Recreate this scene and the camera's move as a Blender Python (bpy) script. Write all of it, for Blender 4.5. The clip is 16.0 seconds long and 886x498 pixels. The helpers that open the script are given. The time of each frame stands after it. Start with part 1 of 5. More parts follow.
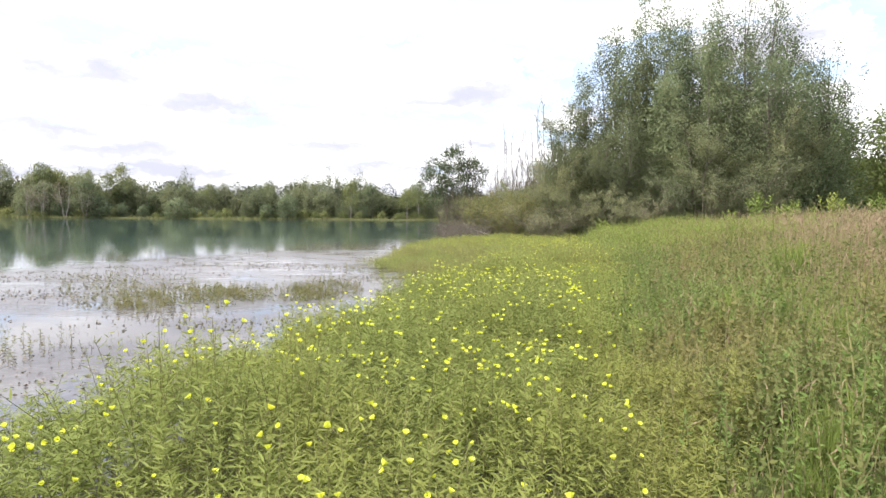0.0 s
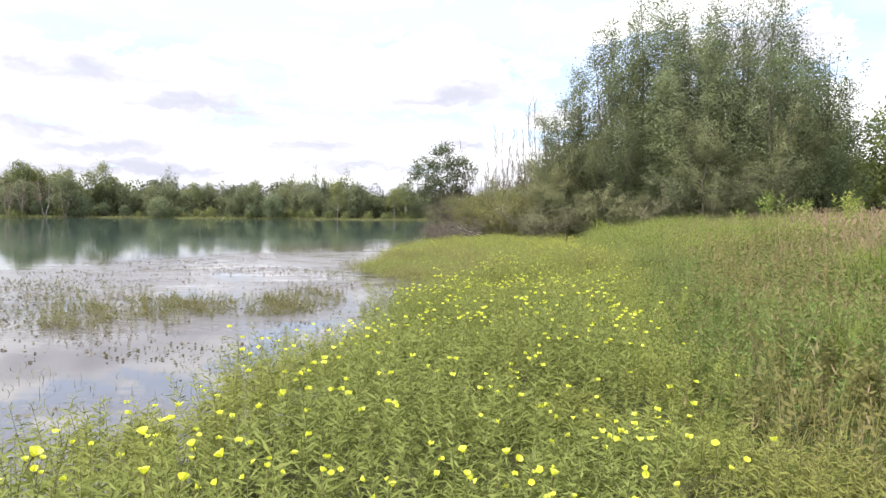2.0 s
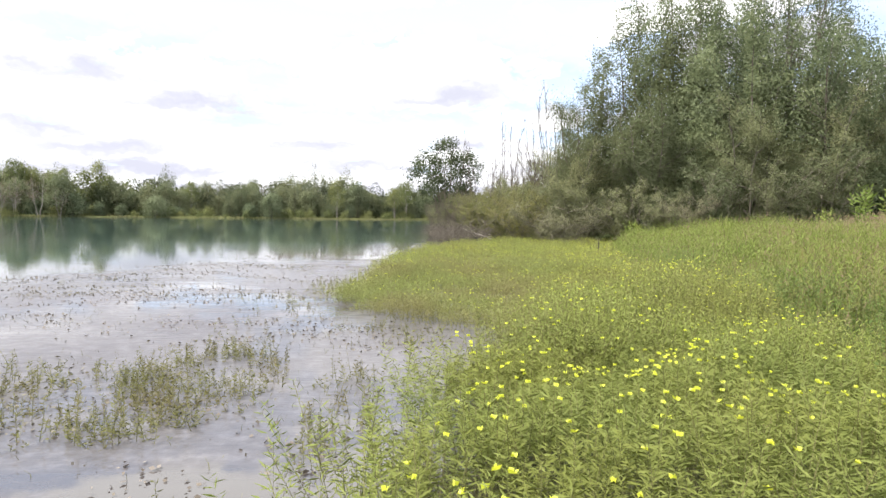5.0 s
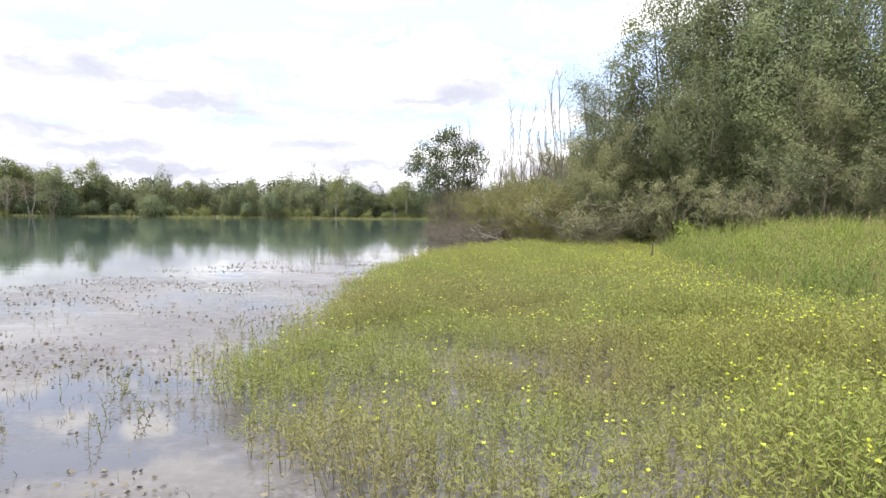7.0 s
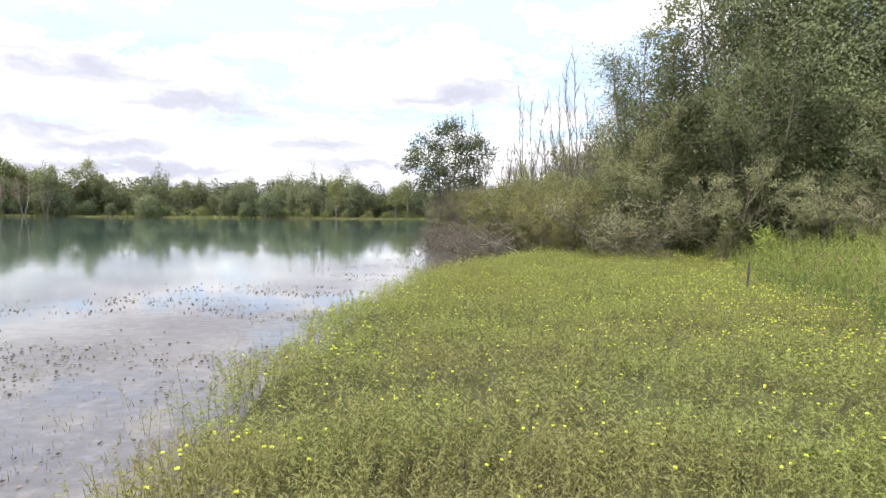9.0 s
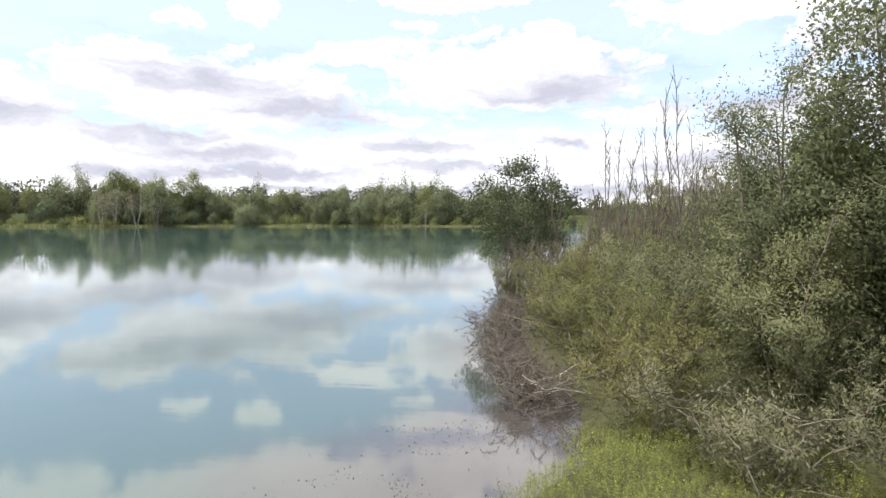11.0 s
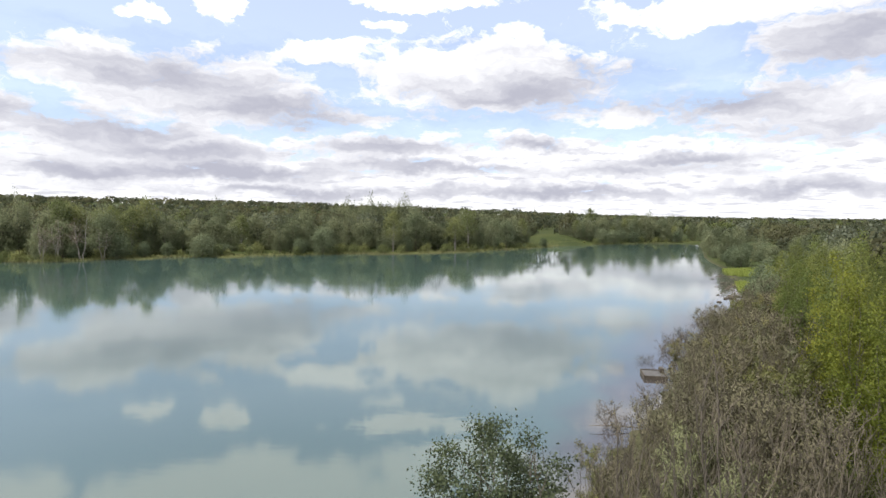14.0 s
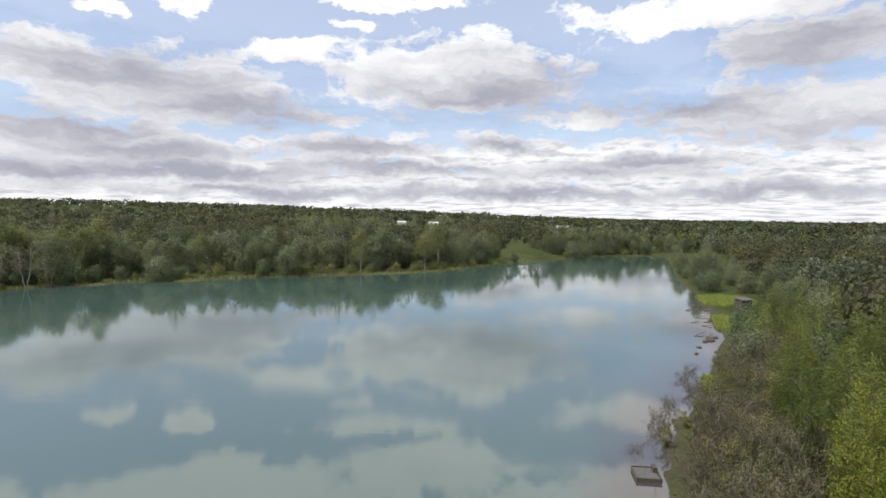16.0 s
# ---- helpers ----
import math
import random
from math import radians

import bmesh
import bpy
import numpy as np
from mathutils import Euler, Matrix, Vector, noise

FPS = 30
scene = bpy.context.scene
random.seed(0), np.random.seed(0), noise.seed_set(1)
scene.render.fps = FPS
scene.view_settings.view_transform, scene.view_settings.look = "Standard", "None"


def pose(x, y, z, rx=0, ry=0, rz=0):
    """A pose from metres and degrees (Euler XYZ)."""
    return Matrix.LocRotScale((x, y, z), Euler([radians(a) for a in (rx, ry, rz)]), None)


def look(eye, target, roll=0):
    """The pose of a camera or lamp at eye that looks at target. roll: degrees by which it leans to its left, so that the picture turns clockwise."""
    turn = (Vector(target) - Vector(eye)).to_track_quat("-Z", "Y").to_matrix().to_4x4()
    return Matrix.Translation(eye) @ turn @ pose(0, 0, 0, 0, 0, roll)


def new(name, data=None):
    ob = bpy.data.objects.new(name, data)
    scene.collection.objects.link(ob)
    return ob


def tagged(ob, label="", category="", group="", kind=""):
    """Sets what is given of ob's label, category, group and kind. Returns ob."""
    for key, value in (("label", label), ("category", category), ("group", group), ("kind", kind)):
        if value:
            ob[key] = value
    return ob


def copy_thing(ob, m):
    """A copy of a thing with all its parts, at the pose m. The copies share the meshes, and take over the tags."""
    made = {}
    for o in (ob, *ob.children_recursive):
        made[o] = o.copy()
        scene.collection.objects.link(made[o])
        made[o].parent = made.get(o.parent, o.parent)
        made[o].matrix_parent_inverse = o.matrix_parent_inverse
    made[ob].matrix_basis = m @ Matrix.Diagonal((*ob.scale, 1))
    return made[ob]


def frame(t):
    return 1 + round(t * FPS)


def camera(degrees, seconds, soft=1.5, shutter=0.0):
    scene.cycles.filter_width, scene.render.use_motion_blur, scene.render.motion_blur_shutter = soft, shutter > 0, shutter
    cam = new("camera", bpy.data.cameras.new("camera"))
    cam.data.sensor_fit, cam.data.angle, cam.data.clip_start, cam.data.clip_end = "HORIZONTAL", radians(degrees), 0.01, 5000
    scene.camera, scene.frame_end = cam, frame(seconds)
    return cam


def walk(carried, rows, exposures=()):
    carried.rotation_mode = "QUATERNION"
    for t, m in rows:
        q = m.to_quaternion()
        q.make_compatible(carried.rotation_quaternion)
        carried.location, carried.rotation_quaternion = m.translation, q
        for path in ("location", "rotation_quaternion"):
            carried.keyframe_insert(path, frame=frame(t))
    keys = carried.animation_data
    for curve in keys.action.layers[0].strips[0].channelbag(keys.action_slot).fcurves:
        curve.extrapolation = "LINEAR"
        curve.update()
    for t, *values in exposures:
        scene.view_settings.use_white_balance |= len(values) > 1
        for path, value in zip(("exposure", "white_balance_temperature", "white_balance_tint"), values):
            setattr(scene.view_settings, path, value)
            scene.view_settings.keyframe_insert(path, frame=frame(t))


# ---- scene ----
cam = camera(73.0, 16.0)
PATH = [
    (0, (-0.064, -0.387, 0.984), (-0.096, 1.61, 0.881), 0.5),
    (0.5, (-0.08, -0.109, 0.968), (-0.119, 1.888, 0.866), 0.5),
    (1, (-0.113, 0.188, 0.952), (-0.13, 2.186, 0.849), 0.6),
    (1.5, (-0.15, 0.449, 0.954), (-0.161, 2.446, 0.852), 0.6),
    (2, (-0.186, 0.734, 0.973), (-0.175, 2.731, 0.87), 0.6),
    (2.5, (-0.213, 1.024, 0.997), (-0.203, 3.021, 0.894), 0.7),
    (3, (-0.236, 1.424, 1.004), (-0.226, 3.421, 0.901), 0.7),
    (3.5, (-0.245, 1.888, 1.014), (-0.235, 3.885, 0.91), 0.7),
    (4, (-0.266, 2.526, 1.032), (-0.256, 4.523, 0.928), 0.7),
    (6.5, (-0.373, 6.644, 0.943), (-0.365, 8.641, 0.84), 0.6),
    (7, (-0.368, 7.709, 0.97), (-0.361, 9.706, 0.864), 0.6),
    (7.5, (-0.382, 8.651, 0.953), (-0.377, 10.648, 0.849), 0.6),
    (8, (-0.352, 9.72, 0.976), (-0.346, 11.717, 0.871), 0.6),
    (10.5, (0.396, 14.932, 2.216), (0.315, 16.927, 2.107), 0.5),
    (11, (0.816, 16.539, 3.603), (0.505, 18.511, 3.495), 0.4),
    (11.5, (0.824, 17.526, 4.892), (0.394, 19.477, 4.787), 0.4),
    (12, (1.127, 18.953, 6.376), (0.724, 20.909, 6.271), 0.4),
    (12.5, (0.919, 20.116, 8.242), (0.617, 22.09, 8.135), 0.6),
    (13, (0.744, 22.007, 10.018), (0.467, 23.985, 9.91), 0.6),
    (13.5, (0.539, 23.145, 11.296), (0.301, 25.128, 11.19), 0.6),
    (14, (0.245, 24.258, 12.907), (0.033, 26.244, 12.801), 0.6),
    (14.5, (0.055, 25.4, 14.38), (-0.153, 27.386, 14.276), 0.5),
    (15, (-0.173, 26.638, 16.066), (-0.377, 28.625, 15.961), 0.6),
    (15.5, (-0.367, 28.034, 17.602), (-0.538, 30.023, 17.497), 0.6),
    (16, (-0.644, 29.674, 19.207), (-0.752, 31.668, 19.104), 0.7),
]
walk(cam, [(t, look(eye, target, roll)) for t, eye, target, roll in PATH],
     [(0, 0.87), (1.5, 0.78), (3, 0.85), (4, 0.85), (8, 0.75), (10.5, 0.62), (12, 0.42), (13.5, 0.27), (14.5, 0.13), (16, -0.1)])

# ---- light ----
SUN_EL, SUN_AZ = 54.0, -120.0          # degrees; azimuth from +y towards +x


def links(nt):
    def put(a, b):
        nt.links.new(a, b)
    return put


def build_world():
    w = bpy.data.worlds.new("sky")
    scene.world = w
    w.use_nodes = True
    nt = w.node_tree
    nt.nodes.clear()
    N, L = nt.nodes.new, links(nt)

    def m(op, a, b=None, c=None, clamp=False):
        n = N("ShaderNodeMath")
        n.operation, n.use_clamp = op, clamp
        for i, v in enumerate((a, b, c)):
            if v is None:
                continue
            if isinstance(v, (int, float)):
                n.inputs[i].default_value = v
            else:
                L(v, n.inputs[i])
        return n.outputs[0]

    def ramp(v, lo, hi):
        n = N("ShaderNodeMapRange")
        n.interpolation_type = "SMOOTHSTEP"
        L(v, n.inputs[0])
        n.inputs[1].default_value, n.inputs[2].default_value = lo, hi
        return n.outputs[0]

    sky = N("ShaderNodeTexSky")
    sky.sky_type, sky.sun_disc = "NISHITA", False
    sky.sun_elevation, sky.sun_rotation = radians(SUN_EL), radians(SUN_AZ)
    sky.air_density, sky.dust_density, sky.ozone_density = 1.0, 0.6, 1.5
    tc = N("ShaderNodeTexCoord")
    sep = N("ShaderNodeSeparateXYZ")
    L(tc.outputs["Generated"], sep.inputs[0])
    x, y, z = sep.outputs
    az = m("MULTIPLY", m("ARCTAN2", x, y), 57.296)
    el = m("MULTIPLY", m("ARCSINE", z), 57.296)
    plain = N("ShaderNodeCombineXYZ")
    L(az, plain.inputs[0]), L(el, plain.inputs[1])
    # billows: the outlines are pushed about at three sizes
    flat = plain
    for scale, amount in ((0.16, 3.2), (0.55, 1.6), (1.7, 0.7)):
        mp = N("ShaderNodeMapping")
        L(plain.outputs[0], mp.inputs[0])
        mp.inputs["Scale"].default_value = (1, 1.7, 1)
        wn = N("ShaderNodeTexNoise")
        wn.inputs["Scale"].default_value, wn.inputs["Detail"].default_value = scale, 2
        L(mp.outputs[0], wn.inputs[0])
        off = N("ShaderNodeVectorMath")
        off.operation = "SUBTRACT"
        L(wn.outputs["Color"], off.inputs[0])
        off.inputs[1].default_value = (0.5, 0.5, 0.5)
        mul = N("ShaderNodeVectorMath")
        mul.operation = "MULTIPLY"
        L(off.outputs[0], mul.inputs[0])
        mul.inputs[1].default_value = (amount * 1.6, amount * 0.8, 0)
        add = N("ShaderNodeVectorMath")
        add.operation = "ADD"
        L(flat.outputs[0], add.inputs[0]), L(mul.outputs[0], add.inputs[1])
        flat = add

    def noise(scale, sx, sy, detail, rough=0.55):
        mp = N("ShaderNodeMapping")
        L(flat.outputs[0], mp.inputs[0])
        mp.inputs["Scale"].default_value = (sx, sy, 1)
        n = N("ShaderNodeTexNoise")
        L(mp.outputs[0], n.inputs[0])
        n.inputs["Scale"].default_value = scale
        n.inputs["Detail"].default_value = detail
        n.inputs["Roughness"].default_value = rough
        return n.outputs[0]

    # the large cumulus clouds: azimuth, elevation, half width, half height
    least = None
    for a, e, wa, he in CLOUDS:
        s = N("ShaderNodeVectorMath")
        s.operation = "SUBTRACT"
        L(flat.outputs[0], s.inputs[0])
        s.inputs[1].default_value = (a, e, 0)
        k = N("ShaderNodeVectorMath")
        k.operation = "MULTIPLY"
        L(s.outputs[0], k.inputs[0])
        k.inputs[1].default_value = (1 / wa, 1 / he, 0)
        d = N("ShaderNodeVectorMath")
        d.operation = "LENGTH"
        L(k.outputs[0], d.inputs[0])
        least = d.outputs["Value"] if least is None else m("SMOOTH_MIN", least, d.outputs["Value"], 0.15)
    puff = noise(0.24, 1.0, 1.9, 8, 0.62)
    broad = noise(0.09, 0.6, 2.2, 3, 0.5)
    streak = noise(0.16, 0.55, 2.6, 5, 0.6)
    body = m("ADD", m("SUBTRACT", 1.0, least), m("MULTIPLY", m("SUBTRACT", puff, 0.5), 2.1))
    # rows of cloud that close up towards the horizon, loose clouds high up and behind
    rows = N("ShaderNodeCombineXYZ")
    L(m("MULTIPLY", az, 0.16), rows.inputs[0])
    L(m("MULTIPLY", m("LOGARITHM", m("ADD", m("MAXIMUM", el, 0.0), 1.3), 2.718), 4.2), rows.inputs[1])

    def row_noise(scale, detail, rough):
        n = N("ShaderNodeTexNoise")
        L(rows.outputs[0], n.inputs[0])
        n.inputs["Scale"].default_value, n.inputs["Detail"].default_value, n.inputs["Roughness"].default_value = scale, detail, rough
        return n.outputs[0]

    lane, strand = row_noise(1.15, 7, 0.6), row_noise(2.3, 6, 0.6)
    low = m("MULTIPLY", m("SUBTRACT", lane, m("ADD", 0.30, m("MULTIPLY", ramp(el, 2.5, 9.0), 0.22))), m("MULTIPLY", ramp(el, 13.0, 7.0), 4.5))
    away = m("MULTIPLY", ramp(m("ABSOLUTE", az), 45, 62), 1.0)
    high = m("MULTIPLY", m("SUBTRACT", puff, 0.41), m("MULTIPLY", m("MAXIMUM", ramp(el, 21, 26), away), 4.5))
    dens = m("MAXIMUM", body, m("MAXIMUM", low, high))
    cover = ramp(dens, -0.15, 0.32)
    least = None
    for a, e, wa, he in BASES:                            # the grey undersides
        s = N("ShaderNodeVectorMath")
        s.operation = "SUBTRACT"
        L(flat.outputs[0], s.inputs[0])
        s.inputs[1].default_value = (a, e, 0)
        k = N("ShaderNodeVectorMath")
        k.operation = "MULTIPLY"
        L(s.outputs[0], k.inputs[0])
        k.inputs[1].default_value = (0.82 / wa, 0.95 / he, 0)
        d = N("ShaderNodeVectorMath")
        d.operation = "LENGTH"
        L(k.outputs[0], d.inputs[0])
        least = d.outputs["Value"] if least is None else m("SMOOTH_MIN", least, d.outputs["Value"], 0.6)
    under = ramp(m("ADD", m("SUBTRACT", 1.0, m("MULTIPLY", least, 0.60)), m("MULTIPLY", m("SUBTRACT", streak, 0.5), 2.8)), -1.0, 1.2)
    thick = m("ADD", m("MULTIPLY", dens, 0.55), m("MULTIPLY", m("SUBTRACT", broad, 0.5), 1.6))
    band = m("MULTIPLY", ramp(strand, 0.40, 0.66), m("MULTIPLY", ramp(el, 11.0, 5.5), 0.72))
    shade = m("MAXIMUM", m("MAXIMUM", under, band), m("MULTIPLY", ramp(thick, 0.25, 1.3), 0.4))
    cloud = N("ShaderNodeMix")
    cloud.data_type = "RGBA"
    L(shade, cloud.inputs[0])
    cloud.inputs[6].default_value = (1.16, 1.16, 1.17, 1)
    cloud.inputs[7].default_value = (0.46, 0.465, 0.545, 1)
    blue = N("ShaderNodeVectorMath")
    blue.operation = "SCALE"
    L(sky.outputs[0], blue.inputs[0])
    blue.inputs[3].default_value = 0.15
    # thin bright haze towards the horizon
    hazy = N("ShaderNodeMix")
    hazy.data_type = "RGBA"
    L(m("ADD", m("MULTIPLY", ramp(el, 9.0, 0.0), 0.4), 0.28), hazy.inputs[0])
    L(blue.outputs[0], hazy.inputs[6])
    hazy.inputs[7].default_value = (0.66, 0.80, 1.25, 1)
    both = N("ShaderNodeMix")
    both.data_type = "RGBA"
    L(cover, both.inputs[0]), L(hazy.outputs[2], both.inputs[6]), L(cloud.outputs[2], both.inputs[7])
    bg = N("ShaderNodeBackground")
    L(both.outputs[2], bg.inputs[0])
    bg.inputs[1].default_value = 1.0
    out = N("ShaderNodeOutputWorld")
    L(bg.outputs[0], out.inputs[0])


BASES = [(1.8, 11.5, 6.1, 1.8), (-30.1, 11.7, 6.5, 1.4), (-22.5, 9.8, 6.3, 1.1), (-35.1, 6.9, 6.0, 1.2), (-29.8, 5.6, 6.6, 0.6), (-26.3, 4.0, 9.4, 0.6), (28.5, 14.0, 4.5, 1.5), (27.5, 8.2, 4.6, 1.2), (18.9, 9.9, 5.0, 1.0), (-10.9, 6.6, 3.2, 0.6), (1.9, 7.0, 1.6, 0.4), (16.2, 5.1, 3.8, 0.4), (10.8, 4.3, 5.0, 0.5), (-7.7, 4.6, 6.4, 0.5), (-37.4, 3.4, 4.5, 0.5), (-45.8, 7.6, 3.6, 1.1), (24.9, 2.5, 6.5, 0.4), (3.1, 2.5, 10.5, 0.4), (-20.6, 2.4, 8.0, 0.4)]
CLOUDS = [(-2.4, 13.2, 13.3, 3.9), (-27.5, 10.8, 11.1, 3.5), (-36.1, 11.8, 7.0, 2.5), (-17.4, 14.9, 4.8, 1.4), (-11.5, 17.6, 1.9, 0.7), (20.0, 17.8, 13.6, 1.6), (27.7, 14.3, 7.5, 2.6), (26.7, 9.1, 12.1, 2.6), (10.5, 9.3, 2.3, 1.3), (1.9, 7.3, 2.4, 0.8), (-12.0, 6.3, 6.3, 1.6), (6.2, 5.5, 16.7, 1.9), (-31.9, 5.8, 14.0, 2.1), (-32.5, 16.5, 1.9, 0.8), (-26.1, 17.7, 2.7, 1.0), (-7.8, 19.4, 8.5, 0.8), (-47.2, 8.5, 6.4, 3.0), (-48.4, 11.5, 4.1, 0.9), (38.7, 10.9, 4.6, 2.6), (-25, 23.5, 16, 2.8), (-4, 23, 10, 2.4), (16, 25, 12, 3.5), (-46, 22, 9, 3)]
build_world()
lamp = bpy.data.lights.new("sun", "SUN")
lamp.energy, lamp.angle, lamp.color = 5.0, radians(4), (1.0, 0.95, 0.86)
sun = new("sun", lamp)
a, e = radians(SUN_AZ), radians(SUN_EL)
sun.matrix_world = look((0, 0, 60), (-math.sin(a) * math.cos(e), -math.cos(a) * math.cos(e), 60 - math.sin(e)))

# ---- materials ----
def material(name):
    mat = bpy.data.materials.new(name)
    mat.use_nodes = True
    nt = mat.node_tree
    return mat, nt, nt.nodes["Principled BSDF"], nt.nodes["Material Output"]


def colours(nt, fac, stops):
    r = nt.nodes.new("ShaderNodeValToRGB")
    cr = r.color_ramp
    while len(cr.elements) < len(stops):
        cr.elements.new(0.5)
    for k, (p, c) in zip(cr.elements, stops):
        k.position, k.color = p, (*c, 1)
    nt.links.new(fac, r.inputs[0])
    return r.outputs[0]


def noise_of(nt, scale, detail=4, rough=0.55, stretch=(1, 1, 1), what="Object"):
    tc = nt.nodes.new("ShaderNodeTexCoord")
    mp = nt.nodes.new("ShaderNodeMapping")
    mp.inputs["Scale"].default_value = stretch
    nt.links.new(tc.outputs[what], mp.inputs[0])
    n = nt.nodes.new("ShaderNodeTexNoise")
    n.inputs["Scale"].default_value, n.inputs["Detail"].default_value, n.inputs["Roughness"].default_value = scale, detail, rough
    nt.links.new(mp.outputs[0], n.inputs[0])
    return n.outputs[0]


def blend(nt, fac, a, b, how="MIX"):
    n = nt.nodes.new("ShaderNodeMix")
    n.data_type, n.blend_type = "RGBA", how
    for s, v in ((0, fac), (6, a), (7, b)):
        if isinstance(v, (int, float)):
            n.inputs[s].default_value = v
        elif isinstance(v, tuple):
            n.inputs[s].default_value = (*v, 1)
        else:
            nt.links.new(v, n.inputs[s])
    return n.outputs[2]


def bump(nt, bsdf, height, strength, dist=0.02):
    b = nt.nodes.new("ShaderNodeBump")
    b.inputs["Strength"].default_value, b.inputs["Distance"].default_value = strength, dist
    nt.links.new(height, b.inputs["Height"])
    nt.links.new(b.outputs[0], bsdf.inputs["Normal"])


def leaf_material(name, dark, mid, light, patch=None, patch_scale=0.4, through_part=0.45, rough=0.65):
    """Foliage: each leaf its own tone, drifts of another tone over the plant, and light that passes through."""
    mat, nt, bsdf, out = material(name)
    dark = tuple(0.5 * d + 0.5 * m for d, m in zip(dark, mid))
    light = tuple(0.5 * d + 0.5 * m for d, m in zip(light, mid))
    geo = nt.nodes.new("ShaderNodeNewGeometry")
    col = colours(nt, geo.outputs["Random Per Island"], [(0.0, dark), (0.5, mid), (1.0, light)])
    if patch:
        drift = noise_of(nt, patch_scale, 3)
        f = colours(nt, drift, [(0.45, (0, 0, 0)), (0.62, (1, 1, 1))])
        f2 = nt.nodes.new("ShaderNodeMath")
        f2.operation = "MULTIPLY"
        nt.links.new(f, f2.inputs[0])
        f2.inputs[1].default_value = 0.65
        col = blend(nt, f2.outputs[0], col, patch)
    info = nt.nodes.new("ShaderNodeObjectInfo")
    hue = nt.nodes.new("ShaderNodeHueSaturation")
    vary = nt.nodes.new("ShaderNodeMapRange")
    nt.links.new(info.outputs["Random"], vary.inputs[0])
    vary.inputs[3].default_value, vary.inputs[4].default_value = 0.78, 1.2
    nt.links.new(vary.outputs[0], hue.inputs["Value"])
    hv = nt.nodes.new("ShaderNodeMapRange")
    nt.links.new(info.outputs["Random"], hv.inputs[0])
    hv.inputs[3].default_value, hv.inputs[4].default_value = 0.515, 0.485
    nt.links.new(hv.outputs[0], hue.inputs["Hue"])
    nt.links.new(col, hue.inputs["Color"])
    nt.links.new(hue.outputs[0], bsdf.inputs["Base Color"])
    bsdf.inputs["Roughness"].default_value = rough
    bsdf.inputs["Specular IOR Level"].default_value = 0.15
    tr = nt.nodes.new("ShaderNodeBsdfTranslucent")
    nt.links.new(hue.outputs[0], tr.inputs[0])
    mx = nt.nodes.new("ShaderNodeMixShader")
    mx.inputs[0].default_value = through_part
    nt.links.new(bsdf.outputs[0], mx.inputs[1]), nt.links.new(tr.outputs[0], mx.inputs[2])
    nt.links.new(mx.outputs[0], out.inputs[0])
    return mat


def bark_material(name, a, b, scale=6.0):
    mat, nt, bsdf, out = material(name)
    n = noise_of(nt, scale, 5, 0.65, (1, 1, 0.25))
    nt.links.new(colours(nt, n, [(0.3, a), (0.7, b)]), bsdf.inputs["Base Color"])
    bsdf.inputs["Roughness"].default_value = 0.9
    bump(nt, bsdf, n, 0.6, 0.03)
    return mat


def ground_material():
    mat, nt, bsdf, out = material("ground")
    big = noise_of(nt, 0.05, 5)
    small = noise_of(nt, 3.0, 6, 0.65)
    a = colours(nt, big, [(0.35, (0.042, 0.058, 0.018)), (0.55, (0.064, 0.08, 0.025)), (0.7, (0.088, 0.092, 0.034))])
    b = colours(nt, small, [(0.3, (0.4, 0.4, 0.4)), (0.7, (1.0, 1.0, 1.0))])
    tc = nt.nodes.new("ShaderNodeTexCoord")
    sp = nt.nodes.new("ShaderNodeSeparateXYZ")
    nt.links.new(tc.outputs["Object"], sp.inputs[0])
    mr = nt.nodes.new("ShaderNodeMapRange")
    nt.links.new(sp.outputs[2], mr.inputs[0])
    mr.inputs[1].default_value, mr.inputs[2].default_value = -0.1, 0.12
    mud = colours(nt, small, [(0.3, (0.045, 0.038, 0.028)), (0.7, (0.10, 0.085, 0.065))])
    grass = blend(nt, 1.0, a, b, "MULTIPLY")
    nt.links.new(blend(nt, mr.outputs[0], mud, grass), bsdf.inputs["Base Color"])
    bsdf.inputs["Roughness"].default_value = 0.95
    bsdf.inputs["Specular IOR Level"].default_value = 0.08
    bump(nt, bsdf, small, 0.7, 0.08)
    return mat


